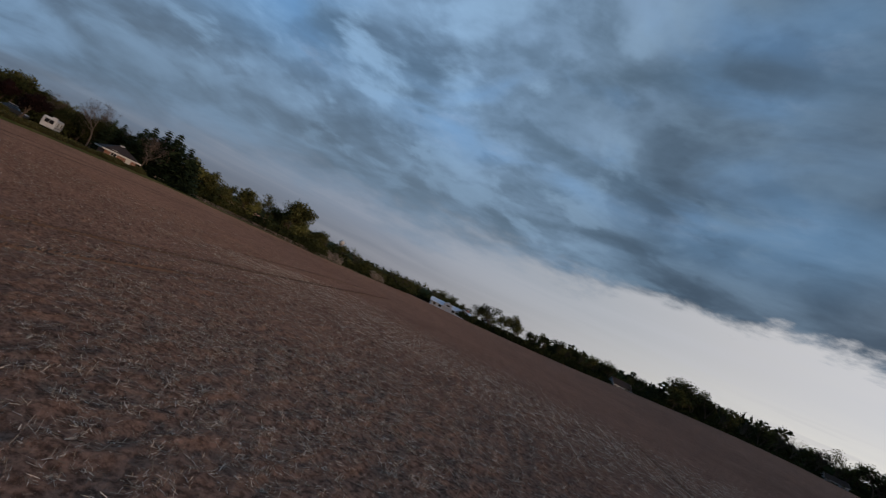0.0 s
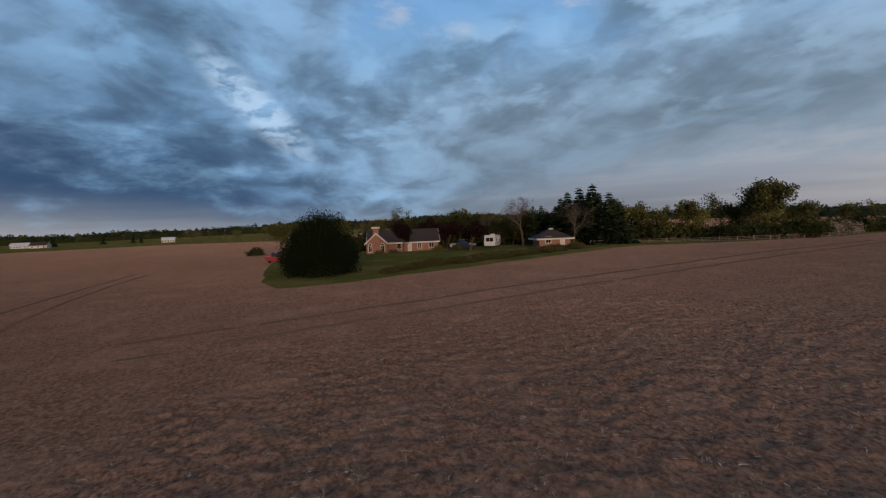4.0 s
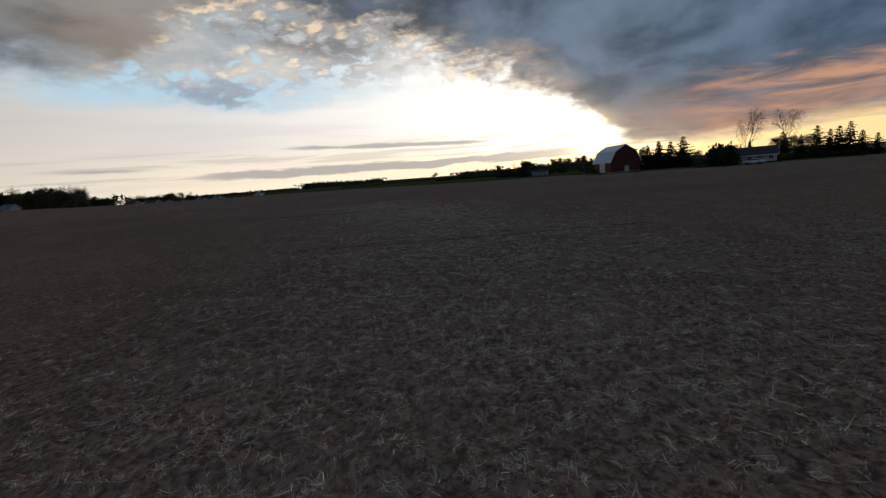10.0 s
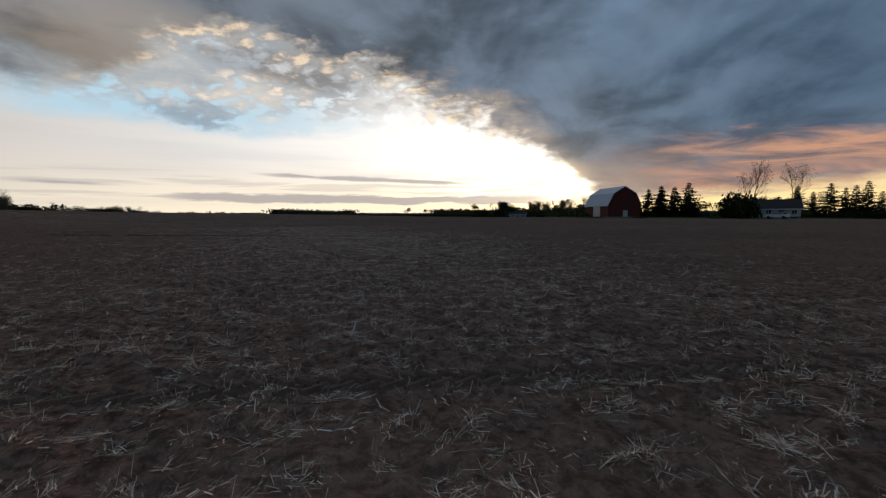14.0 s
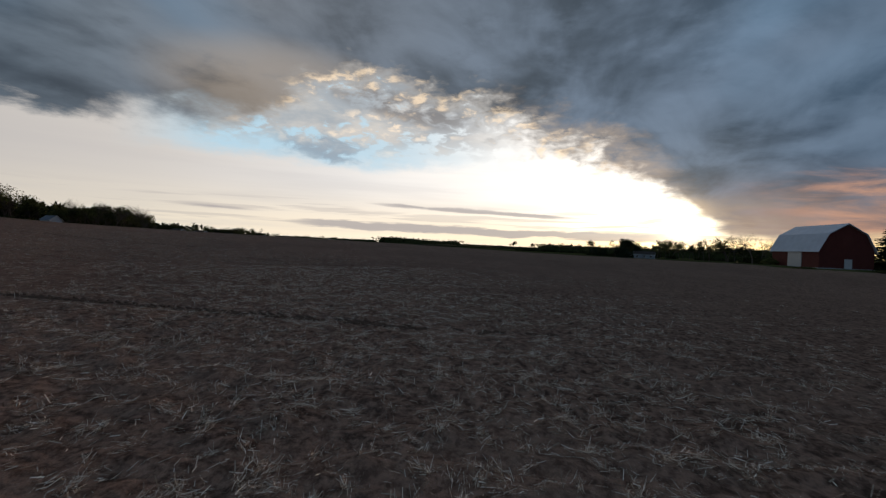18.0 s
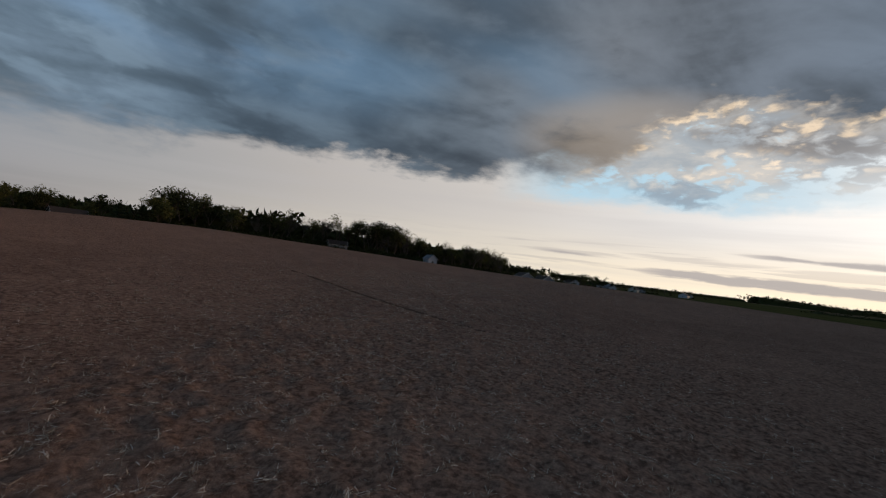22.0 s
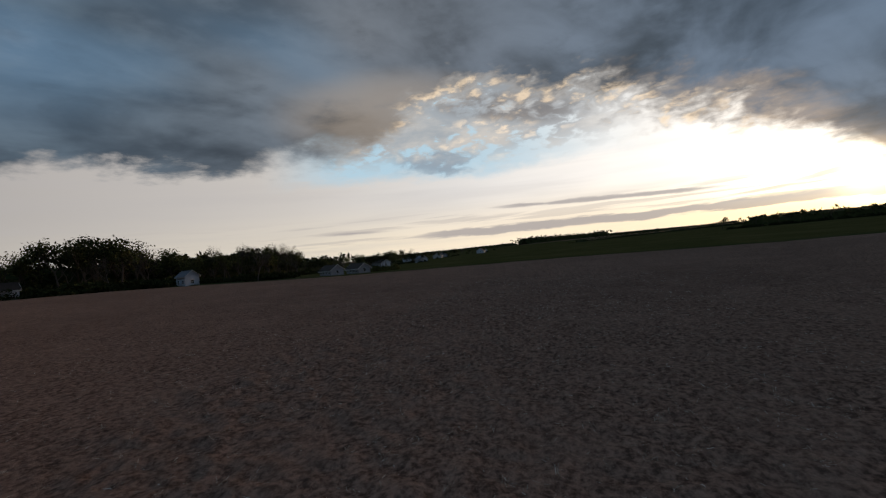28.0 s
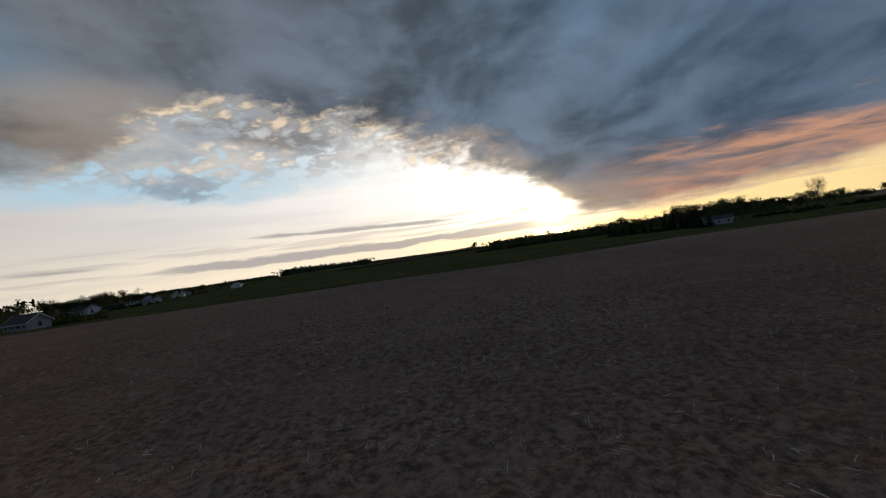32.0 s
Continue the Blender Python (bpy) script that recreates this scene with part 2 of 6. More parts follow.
    # a low navy bank in the west, and a bright rift above it
    navy = k.m("MULTIPLY", k.m("MULTIPLY", k.ramp01(az, 62, 90), k.ramp01(n_fine, 0.74, 0.42)), k.m("SUBTRACT", 1.0, k.ramp01(el, 7.0, 19.0)))
    deck = k.mix(k.m("MULTIPLY", navy, 0.95), deck, (.030, .062, .125))
    along = k.m("ADD", k.m("MULTIPLY", k.m("SUBTRACT", az, 80.5), 0.73), k.m("MULTIPLY", k.m("SUBTRACT", el, 14.5), 0.68))
    across = k.m("SUBTRACT", k.m("MULTIPLY", k.m("SUBTRACT", el, 14.5), 0.73), k.m("MULTIPLY", k.m("SUBTRACT", az, 80.5), 0.68))
    rift = k.m("ADD", k.m("POWER", k.m("ABSOLUTE", k.m("DIVIDE", along, 9.0)), 2.0), k.m("POWER", k.m("ABSOLUTE", k.m("DIVIDE", across, 2.4)), 2.0))
    rift = k.m("MULTIPLY", k.ramp01(rift, 1.3, 0.0), k.m("MULTIPLY", k.ramp01(n_puff, 0.36, 0.60), 1.3))
    deck = k.mix(k.m("MULTIPLY", rift, 0.40), deck, (.50, .65, .82))
    sheet_grey = k.m("MULTIPLY", k.ramp01(el, 24, 8), k.m("MULTIPLY", k.ramp01(az, -12, 18), k.ramp01(az, 74, 48)))
    deck = k.mix(k.m("MULTIPLY", sheet_grey, 0.7), deck, (.125, .165, .205))
    # the underside lit from beyond the horizon
    streak = k.noise(k.xyz(k.m("MULTIPLY", az, 0.055), k.m("SUBTRACT", k.m("MULTIPLY", el, 0.30), k.m("MULTIPLY", az, 0.012)), 9.0), 2.0, 7.0, 0.60, 0.5)
    lit = k.m("MULTIPLY", k.m("SUBTRACT", 1.0, k.ramp01(k.m("ADD", el, k.m("MULTIPLY", k.m("SUBTRACT", streak, 0.5), 9.0)), 5.2, 9.0)), k.ramp01(az, -112, -130))
    deck = k.mix(k.m("MULTIPLY", lit, k.ramp01(streak, 0.78, 0.36)), deck, (.50, .275, .185))
    dusk = k.m("MULTIPLY", k.ramp01(el, 11.0, 4.0), k.m("MULTIPLY", k.ramp01(az, -108, -118), k.ramp01(az, -152, -128)))
    deck = k.mix(k.m("MULTIPLY", dusk, k.m("MULTIPLY", k.ramp01(streak, 0.30, 0.58), 0.5)), deck, (.20, .155, .145))
    # brownish light soaking into the thin end of the deck
    soak = k.m("ADD", k.m("POWER", k.m("ABSOLUTE", k.m("DIVIDE", k.m("ADD", az, 63.0), 15.0)), 2.0), k.m("POWER", k.m("ABSOLUTE", k.m("DIVIDE", k.m("SUBTRACT", el, 17.5), 5.5)), 2.0))
    deck = k.mix(k.m("MULTIPLY", k.ramp01(soak, 1.2, 0.0), k.m("MULTIPLY", k.ramp01(n_fine, 0.08, 0.55), 0.55)), deck, (.36, .305, .25))

    # where the deck ends
    edge = k.ramp(turn, [(at(-180), .20), (at(-141), .130), (at(-122), .088), (at(-116), .080), (at(-113), .19), (at(-109), .31), (at(-101), .48), (at(-90), .63), (at(-80), .70), (at(-71), .78),
                         (at(-66), .70), (at(-61), .56), (at(-54), .53), (at(-45), .48), (at(-20), .45), (at(0), .41), (at(15), .33), (at(32), .28), (at(50), .16), (at(62), .05), (at(80), .05), (at(90), .085), (at(107), .125), (at(180), .15)])
    rel = k.m("SUBTRACT", el, k.m("MULTIPLY", edge, 25.0))
    wob = k.m("MULTIPLY", k.m("SUBTRACT", n_fine, 0.5), k.m("SUBTRACT", 9.0, k.m("ADD", k.m("MULTIPLY", k.ramp01(az, 25, 60), 7.0), k.m("MULTIPLY", k.ramp01(az, -108, -118), 5.5))))
    ragged = k.m("MULTIPLY", k.m("SUBTRACT", n_puff, 0.5), k.m("MULTIPLY", k.ramp01(az, -118, -100), k.m("MULTIPLY", k.m("SUBTRACT", 1.0, k.ramp01(az, -66, -54)), 8.0)))
    rel = k.m("ADD", rel, k.m("ADD", wob, ragged))
    soft = k.m("ADD", 0.9, k.m("MULTIPLY", k.m("MULTIPLY", k.ramp01(az, -118, -106), k.m("SUBTRACT", 1.0, k.ramp01(az, -56, -40))), 1.3))
    soft = k.m("ADD", soft, k.m("MULTIPLY", k.ramp01(az, -35, 25), 2.2))
    cover = k.ramp01(rel, k.m("MULTIPLY", soft, -1.0), soft)
    # warm light seeping into the hem of the deck above the sun
    seep = k.m("MULTIPLY", k.ramp01(rel, 5.5, -0.5), k.m("MULTIPLY", k.ramp01(az, -88, -98), k.ramp01(az, -128, -116)))
    deck = k.mix(k.m("MULTIPLY", seep, k.m("ADD", 0.35, k.m("MULTIPLY", k.ramp01(streak, 0.35, 0.62), 0.45))), deck, (.46, .35, .26))
    # bright rims of the broken cloud beside the sun
    rim = k.m("MULTIPLY", k.ramp01(rel, -1.2, 0.3), k.m("SUBTRACT", 1.0, k.ramp01(rel, 0.8, 3.6)))
    rim = k.m("MULTIPLY", rim, k.m("MULTIPLY", k.ramp01(az, -110, -98), k.m("SUBTRACT", 1.0, k.ramp01(az, -68, -60))))
    deck = k.mix(k.m("MULTIPLY", rim, 0.8), deck, k.mix(k.m("MULTIPLY", sunny, k.ramp01(n_clump, 0.28, 0.48)), (.30, .29, .28), (.98, .78, .55)))
    sky = k.mix(cover, clear, deck)

    # glow round the hidden sun
    sd = Vector((-math.sin(radians(SUN_AZ)) * math.cos(radians(SUN_EL)), math.cos(radians(SUN_AZ)) * math.cos(radians(SUN_EL)), math.sin(radians(SUN_EL))))
    dot = k.put("ShaderNodeVectorMath")
    dot.operation = "DOT_PRODUCT"
    k.link(k_in, dot.inputs[0])
    dot.inputs[1].default_value = sd
    near = k.m("MAXIMUM", dot.outputs["Value"], 0.0)
    halo = k.m("ADD", k.m("MULTIPLY", k.m("POWER", near, 1500.0), 2.6), k.m("MULTIPLY", k.m("POWER", near, 90.0), 0.28))
    halo = k.m("MULTIPLY", halo, k.m("SUBTRACT", 1.0, k.m("MAXIMUM", k.m("MULTIPLY", cover, 0.75), k.m("MULTIPLY", barred, 0.5))))
    sky = k.mix(1.0, sky, k.mix(1.0, k.xyz(halo, halo, halo), (1.0, .82, .50), "MULTIPLY"), "ADD")
    wide = k.m("MULTIPLY", k.m("POWER", near, 45.0), k.m("MULTIPLY", k.m("SUBTRACT", 1.0, cover), 0.8))
    wide = k.m("MULTIPLY", wide, k.m("SUBTRACT", 1.0, k.m("MULTIPLY", barred, 0.72)))
    sky = k.mix(1.0, sky, k.mix(1.0, k.xyz(wide, wide, wide), k.mix(k.ramp01(el, 0.6, 3.2), (1.0, .62, .22), (1.0, .97, .92)), "MULTIPLY"), "ADD")
    shade = k.ramp(turn, [(at(-180), .75), (at(-140), 1.0), (at(-25), 1.0), (at(20), .84), (at(45), .76), (at(107), .74), (at(180), .75)])
    sky = k.mix(1.0, sky, shade, "MULTIPLY")
    # ground haze below the horizon
    sky = k.mix(k.ramp01(el, -0.3, -1.5), sky, (.05, .045, .04))
    back = k.put("ShaderNodeBackground")
    k.link(sky, back.inputs[0])
    back.inputs[1].default_value = 1.0
    k.l.new(back.outputs[0], k.put("ShaderNodeOutputWorld").inputs[0])
    return sd


SUN_DIR = sky_nodes()
sun_data = bpy.data.lights.new("sun", "SUN")
sun_data.energy, sun_data.angle, sun_data.color = 1.5, radians(28.0), (1.0, 0.67, 0.45)
sun = new("sun", sun_data)
sun.matrix_world = look((SUN_DIR + Vector((0, 0, .05))) * 400, (0, 0, 0))

# ---- materials ----
def material(name, build):
    mat = bpy.data.materials.new(name)
    mat.use_nodes = True
    k = Nodes(mat.node_tree)
    bsdf = k.put("ShaderNodeBsdfPrincipled")
    out = k.put("ShaderNodeOutputMaterial")
    k.l.new(bsdf.outputs[0], out.inputs[0])
    pos = k.put("ShaderNodeTexCoord").outputs["Object"]
    rnd = k.put("ShaderNodeObjectInfo").outputs["Random"]
    build(k, bsdf, pos, rnd)
    return mat


def bumped(k, bsdf, height, strength, distance):
    b = k.put("ShaderNodeBump")
    b.inputs["Strength"].default_value, b.inputs["Distance"].default_value = strength, distance
    k.link(height, b.inputs["Height"])
    k.l.new(b.outputs[0], bsdf.inputs["Normal"])


def plain(name, colour, rough=0.8, vary=0.25, scale=1.5, metal=0.0, bump=0.0, grain=30.0):
    """A surface of one colour with stains at a large scale and grain at a small one."""
    def build(k, bsdf, pos, rnd):
        big = k.noise(pos, scale, 4.0, 0.6)
        fine = k.noise(pos, grain, 3.0, 0.6)
        f = k.m("ADD", k.m("MULTIPLY", k.m("SUBTRACT", big, 0.5), vary * 2), k.m("MULTIPLY", k.m("SUBTRACT", fine, 0.5), vary))
        f = k.m("ADD", f, k.m("MULTIPLY", k.m("SUBTRACT", rnd, 0.5), vary * 0.8))
        f = k.m("ADD", 1.0, f)
        k.link(k.mix(1.0, colour, k.xyz(f, f, f), "MULTIPLY"), bsdf.inputs["Base Color"])
        bsdf.inputs["Roughness"].default_value, bsdf.inputs["Metallic"].default_value = rough, metal
        if rough >= 0.85:
            bsdf.inputs["Specular IOR Level"].default_value = 0.0
            bsdf.inputs["Diffuse Roughness"].default_value = 1.0
        if bump:
            bumped(k, bsdf, fine, 0.6, bump)
    return material(name, build)


def soil_build(k, bsdf, pos, rnd):
    broad = k.noise(pos, 0.035, 4.0, 0.55, 0.4)
    patch = k.noise(pos, 0.35, 5.0, 0.6, 0.3)
    clod = k.noise(pos, 7.0, 6.0, 0.65)
    grit = k.noise(pos, 42.0, 4.0, 0.7)
    # chaff lying about, in short dashes
    dash = k.noise(pos, 26.0, 5.0, 0.75, 1.4)
    sep = k.put("ShaderNodeSeparateXYZ")
    k.link(pos, sep.inputs[0])
    # drilled rows run north
    drill = k.m("SINE", k.m("MULTIPLY", k.m("ADD", sep.outputs[0], k.m("MULTIPLY", patch, 0.5)), 2 * math.pi / 0.76))
    # low parts of the clods darker: shade between lumps put into the colour
    earth = k.mix(k.ramp01(clod, 0.34, 0.66), (.090, .053, .038), (.360, .213, .152))
    earth = k.mix(k.m("MULTIPLY", k.ramp01(drill, 0.0, 1.0), 0.10), earth, (.304, .187, .133))
    earth = k.mix(k.m("MULTIPLY", k.ramp01(broad, 0.42, 0.62), 0.45), earth, (.163, .096, .070))
    earth = k.mix(k.m("MULTIPLY", k.ramp01(patch, 0.45, 0.7), 0.40), earth, (.330, .198, .141))
    # small shadowed hollows, painted dark at a scale of their own
    pit_shade = k.noise(pos, 7.5, 4.0, 0.62, 0.5)
    earth = k.mix(k.m("MULTIPLY", k.ramp01(pit_shade, 0.47, 0.37), 0.42), earth, (.064, .040, .029))
    tuft = k.m("ADD", k.m("MULTIPLY", k.noise(pos, 3.4, 4.0, 0.65, 0.9), 0.62), k.m("MULTIPLY", dash, 0.38))
    earth = k.mix(k.m("MULTIPLY", k.ramp01(tuft, 0.48, 0.62), 0.38), earth, (.452, .292, .210))
    k.link(k.mix(k.m("MULTIPLY", k.ramp01(dash, 0.60, 0.70), 0.60), earth, (.517, .349, .262)), bsdf.inputs["Base Color"])
    bsdf.inputs["Roughness"].default_value = 0.95
    bsdf.inputs["Diffuse Roughness"].default_value = 1.0
    bsdf.inputs["Specular IOR Level"].default_value = 0.0
    h = k.m("ADD", k.m("ADD", k.m("MULTIPLY", clod, 0.7), k.m("MULTIPLY", grit, 0.3)), k.m("MULTIPLY", drill, 0.03))
    bumped(k, bsdf, h, 0.9, 0.14)


def straw_build(k, bsdf, pos, rnd):
    isl = k.put("ShaderNodeNewGeometry").outputs["Random Per Island"]
    k.link(k.ramp(isl, [(0.0, (.15, .112, .080)), (.35, (.42, .335, .250)), (.7, (.70, .575, .450)), (1.0, (.95, .81, .66))]), bsdf.inputs["Base Color"])
    bsdf.inputs["Roughness"].default_value = 0.8
    bsdf.inputs["Specular IOR Level"].default_value = 0.1


def dull_straw_build(k, bsdf, pos, rnd):
    isl = k.put("ShaderNodeNewGeometry").outputs["Random Per Island"]
    k.link(k.ramp(isl, [(0.0, (.10, .077, .058)), (.4, (.32, .252, .190)), (.8, (.56, .460, .355)), (1.0, (.80, .70, .58))]), bsdf.inputs["Base Color"])
    bsdf.inputs["Roughness"].default_value = 0.85
    bsdf.inputs["Specular IOR Level"].default_value = 0.0


def grass_build(k, bsdf, pos, rnd):
    a, b = k.noise(pos, 0.12, 4.0, 0.6), k.noise(pos, 6.0, 5.0, 0.7)
    g = k.mix(k.ramp01(b, 0.3, 0.7), (.036, .043, .013), (.072, .080, .026))
    k.link(k.mix(k.m("MULTIPLY", k.ramp01(a, 0.4, 0.7), 0.6), g, (.135, .110, .048)), bsdf.inputs["Base Color"])
    bsdf.inputs["Roughness"].default_value = 0.95
    bsdf.inputs["Specular IOR Level"].default_value = 0.0
    bsdf.inputs["Diffuse Roughness"].default_value = 1.0
    bumped(k, bsdf, b, 1.0, 0.12)


def crop_build(k, bsdf, pos, rnd):
    a, b = k.noise(pos, 0.04, 4.0, 0.6), k.noise(pos, 3.0, 5.0, 0.7)
    g = k.mix(k.ramp01(b, 0.3, 0.7), (.027, .032, .012), (.054, .060, .023))
    k.link(k.mix(k.m("MULTIPLY", k.ramp01(a, 0.4, 0.7), 0.5), g, (.078, .070, .032)), bsdf.inputs["Base Color"])
    bsdf.inputs["Roughness"].default_value = 0.95
    bsdf.inputs["Specular IOR Level"].default_value = 0.0
    bumped(k, bsdf, b, 0.6, 0.10)


def leaf_material(name, dark, pale):
    def build(k, bsdf, pos, rnd):
        n = k.noise(pos, 0.55, 4.0, 0.6)
        isl = k.put("ShaderNodeNewGeometry").outputs["Random Per Island"]
        f = k.m("ADD", k.m("MULTIPLY", n, 0.5), k.m("ADD", k.m("MULTIPLY", isl, 0.35), k.m("MULTIPLY", rnd, 0.15)))
        k.link(k.mix(k.ramp01(f, 0.25, 0.75), dark, pale), bsdf.inputs["Base Color"])
        bsdf.inputs["Roughness"].default_value = 0.8
        bsdf.inputs["Specular IOR Level"].default_value = 0.03
        bsdf.inputs["Transmission Weight"].default_value = 0.0
    return material(name, build)


def brick_build(k, bsdf, pos, rnd):
    t = k.put("ShaderNodeTexBrick")
    swap = k.put("ShaderNodeSeparateXYZ")
    k.link(pos, swap.inputs[0])
    k.link(k.xyz(k.m("ADD", swap.outputs[0], swap.outputs[1]), swap.outputs[2], 0.0), t.inputs["Vector"])
    for name, v in (("Color1", (.27, .100, .056, 1)), ("Color2", (.22, .080, .046, 1)), ("Mortar", (.26, .21, .17, 1)), ("Scale", 1.0),
                    ("Mortar Size", 0.010), ("Brick Width", 0.215), ("Row Height", 0.075)):
        t.inputs[name].default_value = v
    n = k.noise(pos, 1.2, 4.0, 0.6)
    k.link(k.mix(k.m("MULTIPLY", n, 0.5), t.outputs[0], (.18, .068, .042)), bsdf.inputs["Base Color"])
    bsdf.inputs["Roughness"].default_value = 0.85
    bumped(k, bsdf, t.outputs["Fac"], -0.5, 0.01)


def siding(name, colour, step=0.16, vertical=False):
    def build(k, bsdf, pos, rnd):
        s = k.put("ShaderNodeSeparateXYZ")
        k.link(pos, s.inputs[0])
        c = k.m("ADD", s.outputs[0], s.outputs[1]) if vertical else s.outputs[2]
        saw = k.m("FRACT", k.m("DIVIDE", c, step))
        n = k.noise(pos, 0.9, 5.0, 0.6)
        f = k.m("ADD", 0.78, k.m("MULTIPLY", n, 0.42))
        k.link(k.mix(1.0, colour, k.xyz(f, f, f), "MULTIPLY"), bsdf.inputs["Base Color"])
        bsdf.inputs["Roughness"].default_value = 0.75
        bsdf.inputs["Specular IOR Level"].default_value = 0.15
        bumped(k, bsdf, saw, 0.7, 0.02)
    return material(name, build)


def glass_build(k, bsdf, pos, rnd):
    bsdf.inputs["Base Color"].default_value = (.02, .022, .025, 1)
    bsdf.inputs["Roughness"].default_value = 0.06
    bsdf.inputs["Specular IOR Level"].default_value = 0.8


SOIL = material("stubble_soil", soil_build)
GRASS = material("grass", grass_build)
CROP = material("winter_crop", crop_build)
STRAW = material("straw", straw_build)
STRAW_DULL = material("weathered_straw", dull_straw_build)
# darker than the field: shade of a sunken rut put into the colour
RUT = plain("shaded_rut_soil", (.115, .076, .057), 0.95, 0.55, 2.0, bump=0.12, grain=9.0)
# same soil as around; the dark tone is the treads' shadow side, painted in
LUG = plain("shaded_tread_soil", (.165, .104, .074), 0.95, 0.5, 3.0, bump=0.06, grain=16.0)
BARK = plain("bark", (.085, .065, .05), 0.9, 0.4, 3.0, bump=0.02, grain=14.0)
PALE_BARK = plain("pale_bark", (.13, .105, .088), 0.9, 0.35, 3.0, bump=0.02, grain=14.0)
LEAF = leaf_material("spring_leaf", (.036, .040, .013), (.110, .108, .036))
LEAF_PALE = leaf_material("young_leaf", (.075, .085, .022), (.205, .200, .065))
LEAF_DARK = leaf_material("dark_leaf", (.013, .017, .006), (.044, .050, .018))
LEAF_ROUGH = leaf_material("rough_grass", (.040, .040, .014), (.085, .078, .030))
LEAF_PURPLE = leaf_material("plum_leaf", (.010, .006, .006), (.024, .012, .012))
LEAF_YEW = leaf_material("yew_needle", (.004, .007, .003), (.012, .018, .007))
TWIG = plain("bare_twig", (.085, .070, .060), 0.9, 0.3, 3.0)
TWIG_DARK = plain("dark_bare_twig", (.09, .07, .06), 0.9, 0.3, 3.0)
LEAF_BLOSSOM = leaf_material("blossom", (.14, .11, .08), (.36, .30, .24))
NEEDLE = leaf_material("needle", (.010, .018, .010), (.032, .046, .022))
BRICK = material("orange_brick", brick_build)
WHITE = siding("white_clapboard", (.46, .48, .51))
CREAM = siding("cream_clapboard", (.46, .43, .38))
RED_BOARD = siding("red_barn_board", (.105, .028, .021), 0.25, True)
GREY_WALL = plain("grey_wall", (.26, .26, .27), 0.8)
PAINT = plain("white_paint", (.46, .44, .41), 0.55, 0.12)
METAL_ROOF = siding("white_metal_roof", (.50, .53, .57), 0.45, True)
SHINGLE = siding("dark_shingle", (.042, .031, .026), 0.14)
PALE_SHINGLE = siding("pale_grey_shingle", (.60, .66, .74), 0.14)
SHINGLE_GREY = siding("grey_shingle", (.15, .155, .17), 0.14)
GLASS = material("window_glass", glass_build)
STEEL = plain("steel", (.35, .35, .36), 0.4, 0.15, metal=0.8)
RUBBER = plain("rubber", (.02, .02, .02), 0.8)
CAR_RED = plain("red_paint", (.36, .03, .025), 0.35, 0.1)
CAR_WHITE = plain("white_car_paint", (.50, .51, .52), 0.3, 0.06)
CAR_DARK = plain("dark_car_paint", (.03, .032, .036), 0.3, 0.1)
RAIL_WOOD = plain("weathered_rail", (.20, .17, .145), 0.85, 0.35, 2.0)


# ---- the land ----
HILLS = [(154, 192, 5.4, 91), (78, 141, 2.5, 35), (-80, 60, 1.2, 45), (130, -55, 1.3, 50), (-32, 205, 0.5, 40), (900, -250, 1.5, 260), (1300, 320, 5.5, 350),
         (-1200, 900, 34.0, 420), (-1300, 250, 16.0, 330), (600, 1500, 22.0, 400)]
# the crest of the field and the fall of the ground behind it
HILLS += [(u, v, a, 38.0) for u, v, a in ((160, 40, .59), (160, 90, .4), (160, 140, -.17), (160, 225, .44), (205, 40, .48), (205, 90, .48), (205, 140, -.49), (205, 185, -.78),
                                          (250, -10, -.73), (250, 40, -1.03), (250, 90, -1.06), (250, 140, -.95), (250, 185, -.69), (250, 225, -.23), (110, 110, -.48), (110, 160, -.27), (60, 190, .28), (110, 225, .29), (60, 140, .21))]


def land(x, y):
    """The height of the ground."""
    z = sum(a * math.exp(-((x - u) ** 2 + (y - v) ** 2) / (2 * s * s)) for u, v, a, s in HILLS)
    return z + 0.10 * noise.noise((x * 0.06, y * 0.06, 0.3)) + 0.05 * noise.noise((x * 0.25, y * 0.25, 1.7))


def mesh_object(name, verts, faces, mat, parent=None, smooth=False, label=""):
    me = bpy.data.meshes.new(name)
    me.from_pydata(verts, [], faces)
    me.materials.append(mat)
    if smooth:
        me.polygons.foreach_set("use_smooth", [True] * len(me.polygons))
    me.update()
    ob = new(name, me)
    if parent:
        ob.parent = parent
    if label:
        ob["label"] = label
    return ob


def lines(lo, hi, fine_lo, fine_hi, step, growth):
    """Grid lines: even between fine_lo and fine_hi, wider and wider beyond."""
    out = list(np.arange(fine_lo, fine_hi + 0.1, step))
    s = step
    while out[-1] < hi:
        s *= growth
        out.append(out[-1] + s)
    s = step
    while out[0] > lo:
        s *= growth
        out.insert(0, out[0] - s)
    return out


gx, gy = lines(-4200, 4200, -125, 270, 2.5, 1.09), lines(-4200, 4200, -60, 215, 2.5, 1.09)
gv = [(float(x), float(y), land(x, y)) for y in gy for x in gx]
nx = len(gx)
gf = [(j * nx + i, j * nx + i + 1, (j + 1) * nx + i + 1, (j + 1) * nx + i) for j in range(len(gy) - 1) for i in range(nx - 1)]
ground = mesh_object("ground", gv, gf, SOIL, smooth=True)
tagged(ground, "brown harvested field with dry stubble and bare soil", "field", kind="structure")


def resample(points, step):
    out = []
    for (a, b), (c, d) in zip(points, points[1:]):
        n = max(1, int(math.hypot(c - a, d - b) / step))
        out += [(a + (c - a) * i / n, b + (d - b) * i / n) for i in range(n)]
    return out + [points[-1]]


